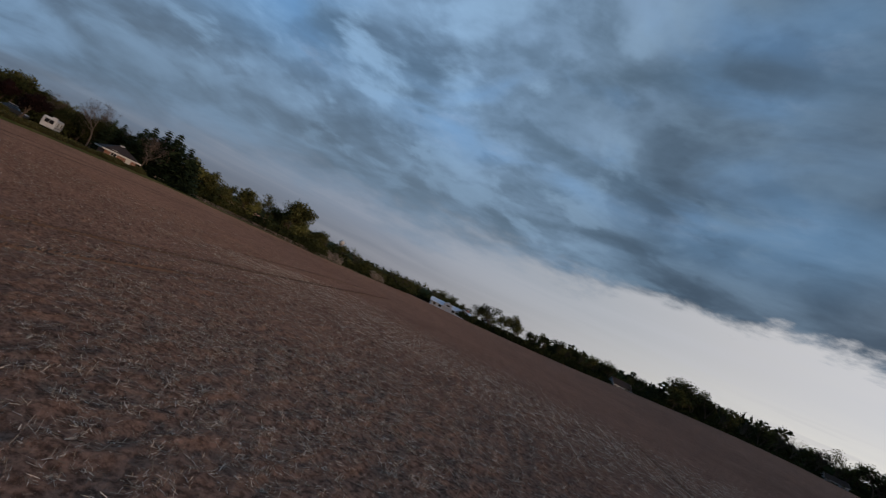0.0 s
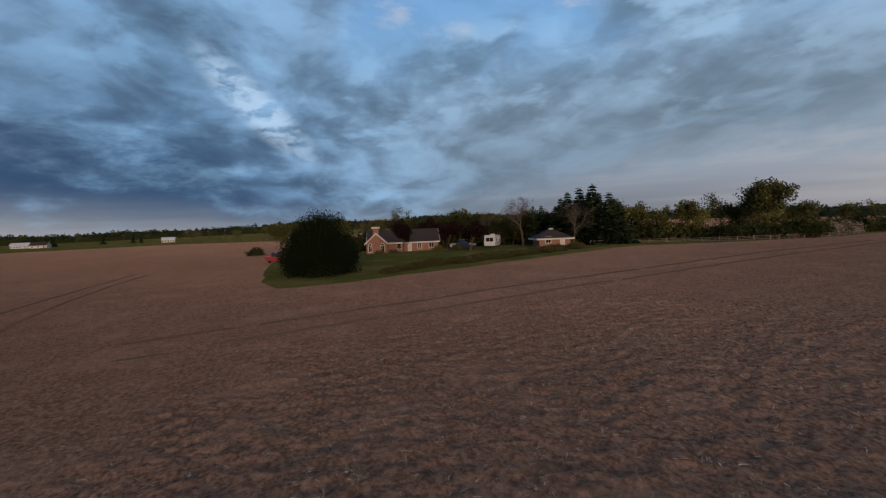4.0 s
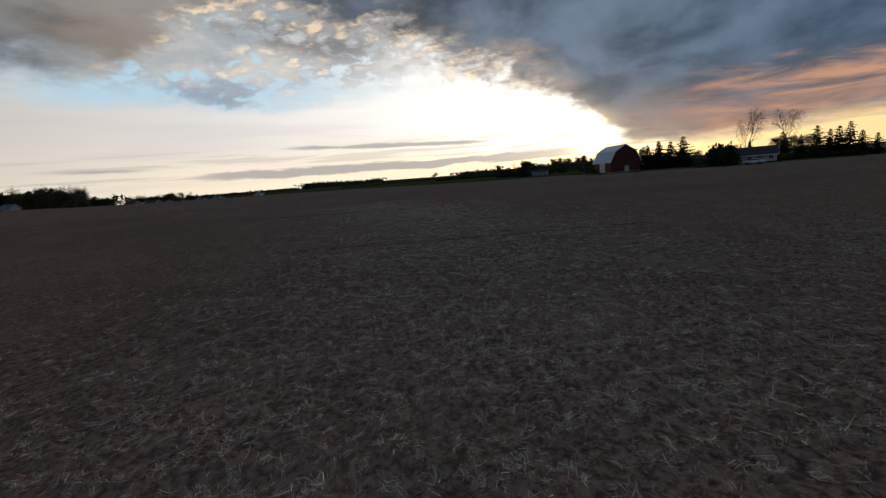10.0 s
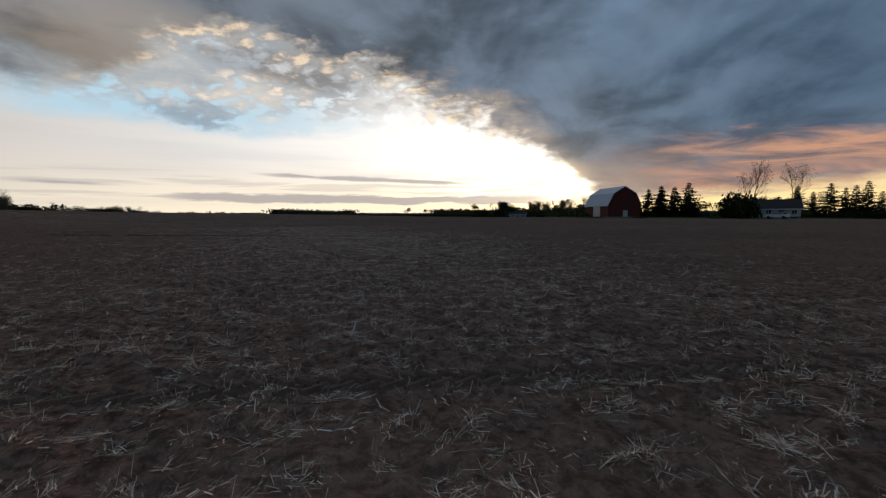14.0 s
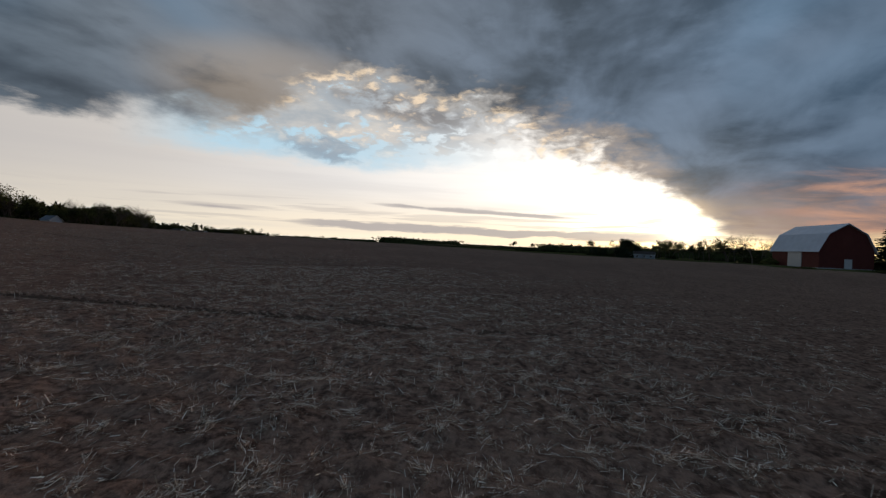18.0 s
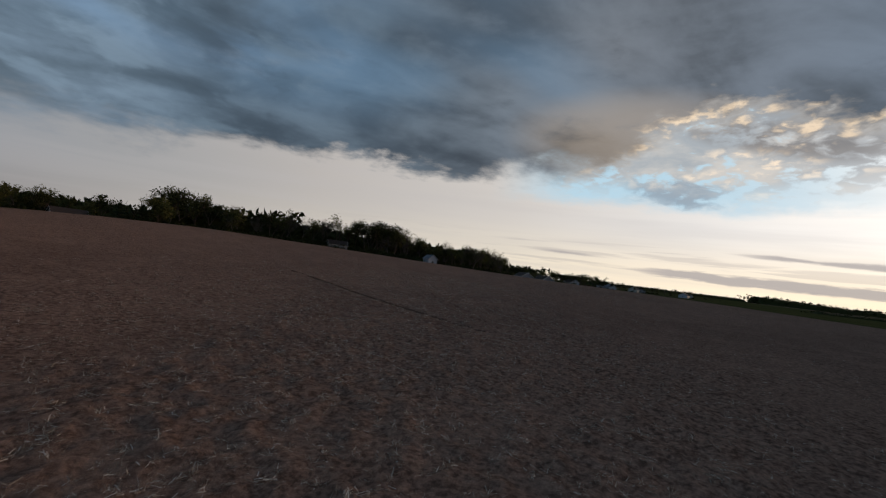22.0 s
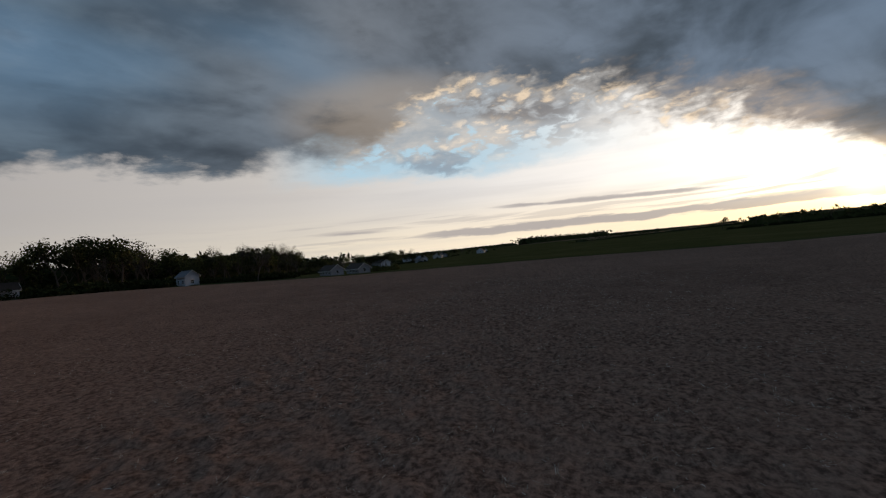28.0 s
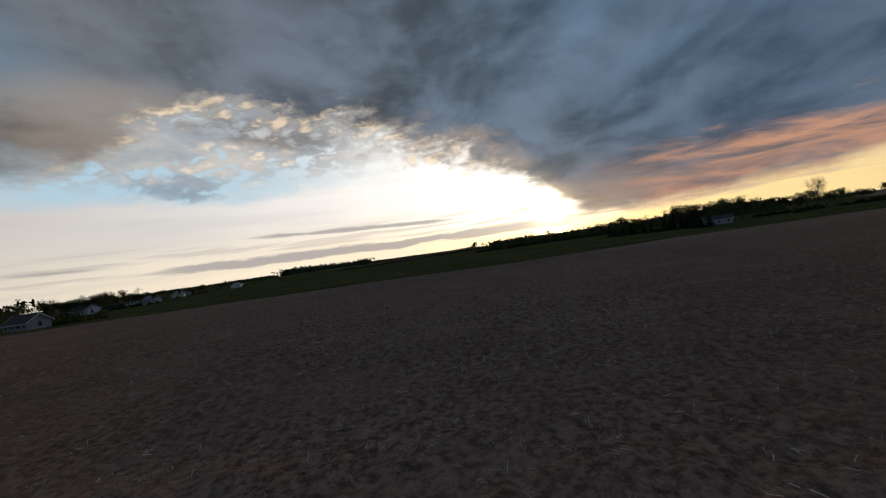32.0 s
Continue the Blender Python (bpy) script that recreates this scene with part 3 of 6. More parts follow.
def spread(points, n):
    """n points at even shares of the way along a line."""
    d = [0.0]
    for (a, b), (c, e) in zip(points, points[1:]):
        d.append(d[-1] + math.hypot(c - a, e - b))
    out = []
    for i in range(n):
        s = d[-1] * i / (n - 1)
        j = max(q for q in range(len(d) - 1) if d[q] <= s + 1e-6)
        f = (s - d[j]) / max(1e-6, d[j + 1] - d[j])
        out.append((points[j][0] + (points[j + 1][0] - points[j][0]) * f, points[j][1] + (points[j + 1][1] - points[j][1]) * f))
    return out


def sheet(name, near, far, mat, label, lift=0.16, n=120, m=18, category="lawn"):
    """Ground cover between two lines, laid on the land; its near edge is uneven."""
    a, b = spread(near, n), spread(far, n)
    verts = []
    for j in range(m):
        f = (j / (m - 1)) ** 1.5
        for i in range(n):
            w = 0.5 * noise.noise((i * 0.9, j * 2.0, 4.0)) if j == 0 else 0.0
            x, y = a[i][0] + (b[i][0] - a[i][0]) * f + w, a[i][1] + (b[i][1] - a[i][1]) * f + w
            verts.append((x, y, land(x, y) + (lift if j else -0.03)))
    faces = [(j * n + i, j * n + i + 1, (j + 1) * n + i + 1, (j + 1) * n + i) for j in range(m - 1) for i in range(n - 1)]
    return tagged(mesh_object(name, verts, faces, mat, smooth=True), label, category, kind="structure")


LAWN_EDGE = [(-108, 33), (-95, 28.8), (-83, 25.8), (-69, 23.2), (-62.0, 23.4), (-61.8, 30), (-62.8, 44), (-67.0, 67.5), (-71.0, 88), (-62.5, 107), (-60, 130), (-52, 165), (-50, 190), (-54, 235)]
sheet("lawn", LAWN_EDGE, [(-109, 36), (-107, 41), (-105, 44), (-120, 52), (-125, 60), (-125, 90), (-120, 110), (-110, 130), (-100, 160), (-90, 190), (-80, 240)], GRASS, "rough green lawn beside the field")
sheet("grass_field", [(206, 229), (214, 207), (222, 189), (234, 177), (247, 168), (257, 145), (262, 100), (265, 40), (268, -10), (245, -50), (215, -70)], [(700, 700), (900, 500), (1000, 300), (1000, 100), (1000, -100), (900, -400), (700, -600)], CROP, "green winter crop beyond the ploughed field", n=140, m=40, lift=.45, category="field")
sheet("farmyard_grass", [(215, -66), (180, -40), (150, -24), (120, -22), (108, -40), (98, -54), (98, -75), (108, -100), (125, -140)], [(420, -380), (380, -360), (340, -300), (300, -280), (270, -260), (250, -260), (240, -260), (230, -270), (220, -280)], GRASS, "unmown farmyard grass in deep shade")
sheet("far_pasture", [(-330, -160), (-375, -60), (-385, -10), (-390, 20), (-340, 70), (-300, 100)], [(-800, -400), (-900, -100), (-900, 0), (-900, 80), (-800, 200), (-700, 300)], GRASS, "distant green pasture along the road", lift=.4, category="pasture")
sheet("north_verge", [(-15, 203), (25, 236), (60, 246), (95, 250), (140, 246), (190, 236), (228, 228), (252, 214)], [(-15, 260), (25, 300), (60, 330), (95, 340), (150, 340), (230, 320), (290, 300), (330, 280)], GRASS, "rough grass under the wood edge", category="verge")


# ---- plants ----
def tube(verts, faces, a, b, ra, rb, sides=5):
    d = (b - a).normalized()
    u = d.orthogonal().normalized()
    w = d.cross(u)
    n = len(verts)
    for c, r in ((a, ra), (b, rb)):
        for i in range(sides):
            t = 2 * math.pi * i / sides
            p = c + (u * math.cos(t) + w * math.sin(t)) * r
            verts.append((p.x, p.y, p.z))
    for i in range(sides):
        j = (i + 1) % sides
        faces.append((n + i, n + j, n + sides + j, n + sides + i))


def grow(rng, verts, faces, tips, start, way, length, radius, level, levels, spread_deg, up):
    """One limb in three bent pieces, with side limbs."""
    p, d, r = start, way.normalized(), radius
    steps = 3
    for s in range(steps):
        d = (d + Vector((rng.uniform(-.2, .2), rng.uniform(-.2, .2), rng.uniform(-.08, .14) + up))).normalized()
        q = p + d * length / steps
        tube(verts, faces, p, q, r, r * 0.78, 6 if level == 0 else (4 if level < 3 else 3))
        p, r = q, r * 0.78
        if level < levels:
            for _ in range(rng.randint(1, 2) if level or s else 0):
                side = d.orthogonal().normalized()
                side.rotate(Matrix.Rotation(rng.uniform(0, 2 * math.pi), 3, d))
                t = radians(rng.uniform(0.6, 1.2) * spread_deg)
                grow(rng, verts, faces, tips, p, d * math.cos(t) + side * math.sin(t), length * rng.uniform(.5, .72), r * 0.62, level + 1, levels, spread_deg, up)
    if level < levels:
        for _ in range(2):
            side = d.orthogonal().normalized()
            side.rotate(Matrix.Rotation(rng.uniform(0, 2 * math.pi), 3, d))
            t = radians(0.5 * spread_deg)
            grow(rng, verts, faces, tips, p, d * math.cos(t) + side * math.sin(t), length * .66, r * 0.8, level + 1, levels, spread_deg, up)
    tips.append((p, level))


def leaves(rng, centres, per, spread_m, size):
    verts, faces = [], []
    for c in centres:
        for _ in range(per):
            o = Vector((rng.gauss(0, 1), rng.gauss(0, 1), rng.gauss(0, .8)))
            o = o * (spread_m * min(1.0, 1.5 / max(.01, o.length)))
            u = Vector((rng.gauss(0, 1), rng.gauss(0, 1), rng.gauss(0, 1))).normalized()
            w = u.orthogonal().normalized()
            w.rotate(Matrix.Rotation(rng.uniform(0, 6.28), 3, u))
            s = size * rng.uniform(.6, 1.3)
            n, p = len(verts), c + o
            for q in (p - u * s, p + w * s * .55, p + u * s, p - w * s * .55):
                verts.append((q.x, q.y, max(q.z, 0.15)))
            faces.append((n, n + 1, n + 2, n + 3))
    return verts, faces


def twigs(rng, tips, per, length):
    """Fine bare twigs round the ends of the limbs."""
    verts, faces = [], []
    for c in tips:
        for _ in range(per):
            d = Vector((rng.gauss(0, 1), rng.gauss(0, 1), rng.gauss(.6, .8))).normalized()
            s = d.orthogonal().normalized() * length * .008
            L = length * rng.uniform(.5, 1.3)
            a = c - d * L * .15
            n, b = len(verts), c + d * L
            m = (a + b) / 2 + Vector((rng.gauss(0, 1), rng.gauss(0, 1), rng.gauss(0, 1))) * L * .07
            verts += [tuple(a - s), tuple(a + s), tuple(m + s * .8), tuple(m - s * .8), tuple(b)]
            faces += [(n, n + 1, n + 2, n + 3), (n + 3, n + 2, n + 4)]
    return verts, faces


def plant(name, label, trunk, crown, bark, leaf, category="tree", group=""):
    root = tagged(new(name), label, category, group)
    if trunk[0]:
        mesh_object("trunk", *trunk, bark, root)
    if crown and crown[0]:
        mesh_object("crown", *crown, leaf, root)
    return root


def broadleaf(seed, height, label, leaf, fill=1.0, size=0.25, name="tree", trunk_share=.30, spread_deg=38, bark=None, group="", levels=3, most=260, per=19, gap=.056):
    rng = random.Random(seed)
    tv, tf, tips = [], [], []
    grow(rng, tv, tf, tips, Vector((0, 0, -0.15)), Vector((rng.uniform(-.05, .05), rng.uniform(-.05, .05), 1)), height * trunk_share * 1.5, height * .022, 0, levels, spread_deg, 0.03)
    ends = [p for p, lev in tips if lev >= 2]
    top = max(p.z for p in ends)
    s = height / top
    tv = [(x * s, y * s, z * s) for x, y, z in tv]
    ends = [p * s for p in ends]
    if fill >= .8:
        heart = sum(ends, Vector()) / len(ends)
        ends = ends + [heart + (p - heart) * rng.uniform(.3, .85) for p in ends]
    rng.shuffle(ends)
    n = int(min(len(ends), most) * min(1.0, fill))
    crown = leaves(rng, ends[:n], max(2, int(per * fill)), height * gap, size * height / 11) if fill else twigs(rng, ends, max(1, 1700 // len(ends)), height * .085)
    return plant(name, label, (tv, tf), crown, bark or BARK, leaf if fill else (TWIG if bark else TWIG_DARK), group=group)


def conifer(seed, height, label, width=.22, ragged=.25, name="conifer", group=""):
    rng = random.Random(seed)
    tv, tf, cv, cf = [], [], [], []
    tube(tv, tf, Vector((0, 0, -.15)), Vector((0, 0, height * .98)), height * .016, .02, 6)
    z = height * .05
    while z < height * .985:
        f = 1 - z / height
        reach = height * width * (f ** .8) * 1.15 + .1
        for i in range(rng.randint(10, 13)):
            a = rng.uniform(0, 6.28)
            L = reach * rng.uniform(1 - ragged, 1 + ragged * .6)
            if rng.random() < ragged * .35:
                continue
            out = Vector((math.cos(a), math.sin(a), 0))
            side = Vector((-math.sin(a), math.cos(a), 0))
            droop = rng.uniform(-.34, .10)
            zb = min(height * .97, z + height * rng.uniform(-.035, .035))
            for q in range(5):
                s0, s1 = q / 5, (q + 1) / 5
                for sgn in (-1, 1):
                    wd = L * .42 * (1 - s0 * .7) * rng.uniform(.6, 1.2)
                    p0 = out * L * s0 + Vector((0, 0, zb + L * droop * s0))
                    p1 = out * L * s1 + Vector((0, 0, zb + L * droop * s1 + .06 * L * s1))
                    p2 = p0 + side * sgn * wd + out * L * .16 + Vector((0, 0, -wd * rng.uniform(.2, .8)))
                    n = len(cv)
                    cv += [tuple(p0), tuple(p1), tuple(p2)]
                    cf.append((n, n + 1, n + 2))
        for _ in range(5):
            a, rr = rng.uniform(0, 6.28), reach * rng.uniform(.25, .6)
            p = Vector((math.cos(a) * rr, math.sin(a) * rr, z))
            n, s = len(cv), height * .05
            cv += [tuple(p), tuple(p + Vector((-math.sin(a), math.cos(a), -.6)) * s), tuple(p + Vector((math.sin(a), -math.cos(a), -.8)) * s)]
            cf.append((n, n + 1, n + 2))
        z += height * rng.uniform(.034, .052)
    return plant(name, label, (tv, tf), (cv, cf), BARK, NEEDLE, group=group)


def bush(seed, height, radius, label, leaf, name="bush", per=16, size=.2, count=150, group="", category="bush"):
    """A dense shrub of many leafy twigs, lumpy in outline."""
    rng = random.Random(seed)
    tv, tf, ends = [], [], []
    for i in range(count):
        a, e = rng.uniform(0, 6.28), math.acos(rng.uniform(0.0, 1.0))
        lump = 1 + .22 * noise.noise((math.cos(a) * 2, math.sin(a) * 2, e * 2 + seed))
        d = Vector((math.cos(a) * math.sin(e) * radius, math.sin(a) * math.sin(e) * radius, math.cos(e) * height)) * lump * rng.uniform(.55, 1.0)
        d.z = max(d.z, .3 + rng.uniform(0, height * .35))
        if i % 4 == 0:
            tube(tv, tf, Vector((d.x * .05, d.y * .05, -.1)), d, .06, .012, 4)
        ends.append(d)
    return plant(name, label, (tv, tf), leaves(rng, ends, per, radius * .13, size), BARK, leaf, category, group)


def stand(proto, x, y, scale=1.0, turn=0.0, wide=1.0, sink=0.0):
    return copy_thing(proto, Matrix.Translation((x, y, land(x, y) - sink)) @ Matrix.Rotation(turn, 4, "Z") @ Matrix.Diagonal((scale * wide, scale * wide, scale, 1)))


def move(proto, x, y, scale=1.0, turn=0.0, wide=1.0):
    proto.matrix_basis = Matrix.Translation((x, y, land(x, y))) @ Matrix.Rotation(turn, 4, "Z") @ Matrix.Diagonal((scale * wide, scale * wide, scale, 1))
    return proto


def scatter(proto, spots):
    """Stands copies of a plant at (x, y, scale, wide), and the plant itself at the first."""
    rng = random.Random(len(spots) + int(abs(spots[0][0])))
    for x, y, s, w in spots[1:]:
        stand(proto, x, y, s, rng.uniform(0, 6.28), w)
    x, y, s, w = spots[0]
    move(proto, x, y, s, rng.uniform(0, 6.28), w)


# ---- buildings ----
def box(bm, x0, x1, y0, y1, z0, z1):
    vs = [bm.verts.new(p) for p in ((x0, y0, z0), (x1, y0, z0), (x1, y1, z0), (x0, y1, z0), (x0, y0, z1), (x1, y0, z1), (x1, y1, z1), (x0, y1, z1))]
    for f in ((0, 3, 2, 1), (4, 5, 6, 7), (0, 1, 5, 4), (1, 2, 6, 5), (2, 3, 7, 6), (3, 0, 4, 7)):
        bm.faces.new([vs[i] for i in f])


def part(name, bm, mat, parent, label="", at=None, bevel=0.0):
    if bevel:
        bmesh.ops.bevel(bm, geom=list(bm.edges), offset=bevel, segments=1, affect="EDGES")
    bmesh.ops.recalc_face_normals(bm, faces=bm.faces)
    me = bpy.data.meshes.new(name)
    bm.to_mesh(me)
    bm.free()
    me.materials.append(mat)
    ob = new(name, me)
    ob.parent = parent
    if at is not None:
        ob.matrix_basis = at
    if label:
        ob["label"] = label
    return ob


def block(name, dims, mat, parent, label="", bevel=0.0):
    bm = bmesh.new()
    box(bm, *dims)
    return part(name, bm, mat, parent, label, bevel=bevel)


def prism(bm, outline, x0, x1):
    """A solid with its outline in y and z, from x0 to x1."""
    a = [bm.verts.new((x0, y, z)) for y, z in outline]
    b = [bm.verts.new((x1, y, z)) for y, z in outline]
    bm.faces.new(a)
    bm.faces.new(list(reversed(b)))
    for i in range(len(a)):
        j = (i + 1) % len(a)
        bm.faces.new((a[j], a[i], b[i], b[j]))


def window(parent, x, y, z, w, h, normal, arched=False):
    """A framed pane on a wall; normal is 'x', '-x', 'y' or '-y'."""
    turn = {"-y": 0, "x": 90, "y": 180, "-x": 270}[normal]
    m = Matrix.Translation((x, y, z)) @ Matrix.Rotation(radians(turn), 4, "Z")
    bm = bmesh.new()
    t = .11
    for d in ((-w / 2 - t, -w / 2, -.05, .06, -t, h + t), (w / 2, w / 2 + t, -.05, .06, -t, h + t), (-w / 2, w / 2, -.05, .06, h, h + t), (-w / 2, w / 2, -.05, .06, -t, 0), (-.025, .025, -.035, .03, 0, h)):
        box(bm, *d)
    if arched:
        n = 8
        for i in range(n):
            a0, a1 = math.pi * i / n, math.pi * (i + 1) / n
            r0, r1 = w / 2, w / 2 + t
            q = [(r0 * math.cos(a0), r0 * math.sin(a0)), (r1 * math.cos(a0), r1 * math.sin(a0)), (r1 * math.cos(a1), r1 * math.sin(a1)), (r0 * math.cos(a1), r0 * math.sin(a1))]
            f = [bm.verts.new((px, -.05, h + t + pz)) for px, pz in q]
            g = [bm.verts.new((px, .06, h + t + pz)) for px, pz in q]
            bm.faces.new(f), bm.faces.new(list(reversed(g)))
            for k in range(4):
                bm.faces.new((f[k], f[(k + 1) % 4], g[(k + 1) % 4], g[k]))
    frame_ob = part("window", bm, PAINT, parent, "white window frame", m)
    block("pane", (-w / 2, w / 2, -.02, .03, 0, h), GLASS, frame_ob)
    if arched:
        bm = bmesh.new()
        pts = [(w / 2 * math.cos(math.pi * i / 8), h + t + w / 2 * math.sin(math.pi * i / 8)) for i in range(9)]
        f = [bm.verts.new((px, -.02, pz)) for px, pz in pts]
        g = [bm.verts.new((px, .03, pz)) for px, pz in pts]
        bm.faces.new(f), bm.faces.new(list(reversed(g)))
        for k in range(9):
            bm.faces.new((f[k], f[(k + 1) % 9], g[(k + 1) % 9], g[k]))
        part("pane", bm, GLASS, frame_ob)
    return frame_ob


def gable_body(root, L, W, eave, ridge, wall_mat, roof_mat, over=.45, x0=None, y0=0.0, trim=True, hip=False, z0=-.6, lift=0.0):
    """Walls and a roof, L along x and W along y, centred; the ridge runs along x. With hip the ends slope too."""
    a, b = -L / 2 + (x0 or 0), L / 2 + (x0 or 0)
    c, d = y0 - W / 2, y0 + W / 2
    bm = bmesh.new()
    if hip:
        box(bm, a, b, c, d, z0, eave)
    else:
        prism(bm, [(c, z0), (d, z0), (d, eave), (y0, ridge - .12), (c, eave)], a, b)
    part("wall", bm, wall_mat, root)
    slope = (ridge - eave) / (W / 2)
    e = eave - slope * over
    bm = bmesh.new()
    th = .16
    if hip:
        inset = W / 2
        lo = [bm.verts.new(p) for p in ((a - over, c - over, e), (b + over, c - over, e), (b + over, d + over, e), (a - over, d + over, e))]
        top = [bm.verts.new((a + inset, y0, ridge)), bm.verts.new((b - inset, y0, ridge))]
        lo2 = [bm.verts.new((v.co.x, v.co.y, e - th)) for v in lo]
        bm.faces.new((lo[0], lo[1], top[1], top[0])), bm.faces.new((lo[2], lo[3], top[0], top[1]))
        bm.faces.new((lo[1], lo[2], top[1])), bm.faces.new((lo[3], lo[0], top[0]))
        bm.faces.new(list(reversed(lo2)))
        for i in range(4):
            bm.faces.new((lo2[i], lo2[(i + 1) % 4], lo[(i + 1) % 4], lo[i]))
    else:
        prism(bm, [(c - over, e), (y0, ridge), (d + over, e), (d + over, e + th), (y0, ridge + th), (c - over, e + th)], a - over, b + over)
    part("roof", bm, roof_mat, root)
    if trim:
        for y, s in ((c - over, -1), (d + over, 1)):
            block("fascia", (a - over, b + over, min(y, y + s * .05), max(y, y + s * .05), e - th - .06, e + .06), PAINT, root, "white eaves board")
        if hip:
            for x, s in ((a - over, -1), (b + over, 1)):
                block("fascia", (min(x, x + s * .05), max(x, x + s * .05), c - over, d + over, e - th - .06, e + .06), PAINT, root, "white eaves board")
        else:
            for x, s in ((a - over, -1), (b + over, 1)):
                for sy in (-1, 1):
                    bm = bmesh.new()
                    q = [(sy * (W / 2 + over) + y0, e - .1), (sy * (W / 2 + over) + y0, e + th + .02), (y0, ridge + th + .02), (y0, ridge - .1)]
                    prism(bm, q, min(x, x + s * .05), max(x, x + s * .05))
                    part("bargeboard", bm, PAINT, root, "white gable board")


def building(name, x, y, turn, label, category="house", group=""):
    root = tagged(new(name), label, category, group)
    root.matrix_basis = Matrix.Translation((x, y, land(x, y))) @ Matrix.Rotation(radians(turn), 4, "Z")
    return root


def windows_along(root, xs, y, z, w, h, normal="-y", **kw):
    for x in xs:
        window(root, x, y, z, w, h, normal, **kw)


def door(root, x, y, w, h, normal="-y", mat=None, label="white panelled door"):
    turn = {"-y": 0, "x": 90, "y": 180, "-x": 270}[normal]
    bm = bmesh.new()
    box(bm, -w / 2, w / 2, -.05, .04, -.05, h)
    leaf = part("door", bm, mat or PAINT, root, label, Matrix.Translation((x, y, 0)) @ Matrix.Rotation(radians(turn), 4, "Z"))
    for i in range(4):
        block("panel", (-w / 2 + .08, w / 2 - .08, -.075, -.052, .1 + i * h / 4, (i + 1) * h / 4 - .05), mat or PAINT, leaf)
    return leaf


# the gambrel barn beside the field
def gambrel_barn():
    root = building("barn", 128.8, -33.6, 0, "dark red gambrel barn with a white metal roof", "barn")
    L, W, e, kz, ky, r = 13.6, 9.2, 3.5, 6.4, 3.2, 8.3
    bm = bmesh.new()
    prism(bm, [(-W / 2, -.6), (W / 2, -.6), (W / 2, e), (ky, kz - .1), (0, r - .12), (-ky, kz - .1), (-W / 2, e)], -L / 2, L / 2)
    part("wall", bm, RED_BOARD, root)
    t = .15
    o = W / 2 + .35
    for s in (-1, 1):
        for q in ([(s * o, e - .45), (s * ky, kz), (s * ky, kz + t), (s * o, e - .45 + t)], [(s * ky, kz), (0, r), (0, r + t), (s * ky, kz + t)]):
            bm = bmesh.new()
            prism(bm, q, -L / 2 - .4, L / 2 + .4)
            part("roof", bm, METAL_ROOF, root)
        bm = bmesh.new()
        for i in range(30):
            x = -L / 2 - .3 + i * (L + .6) / 29
            prism(bm, [(s * o, e - .45 + t), (s * ky, kz + t), (s * ky, kz + t + .04), (s * o, e - .41 + t)], x, x + .04)
        part("standing_seam", bm, METAL_ROOF, root)
    d = door(root, -.3, W / 2 + .03, 4.0, 3.1, "y", PAINT, "wide white sliding door")
    block("door_track", (-4.6, 2.4, W / 2 + .02, W / 2 + .14, 3.14, 3.26), STEEL, root)
    door(root, -L / 2 - .03, -.3, 1.3, 1.9, "-x", PAINT, "small white door")
    bm = bmesh.new()
    for i in range(36):
        y = -W / 2 + (i + .5) * W / 36
        top = (r - .2 - abs(y) * (r - kz) / ky) if abs(y) < ky else (kz - .2 - (abs(y) - ky) * (kz - e) / (W / 2 - ky))
        box(bm, -L / 2 - .03, -L / 2, y - .02, y + .02, -.3, top)
    part("batten", bm, RED_BOARD, root)
    block("foundation", (-L / 2 - .12, L / 2 + .12, -W / 2 - .12, W / 2 + .12, -.6, .22), GREY_WALL, root, "concrete foundation")
    block("hay_door", (-L / 2 - .05, -L / 2 - .005, -.9, .9, 4.6, 6.2), RED_BOARD, root)


gambrel_barn()


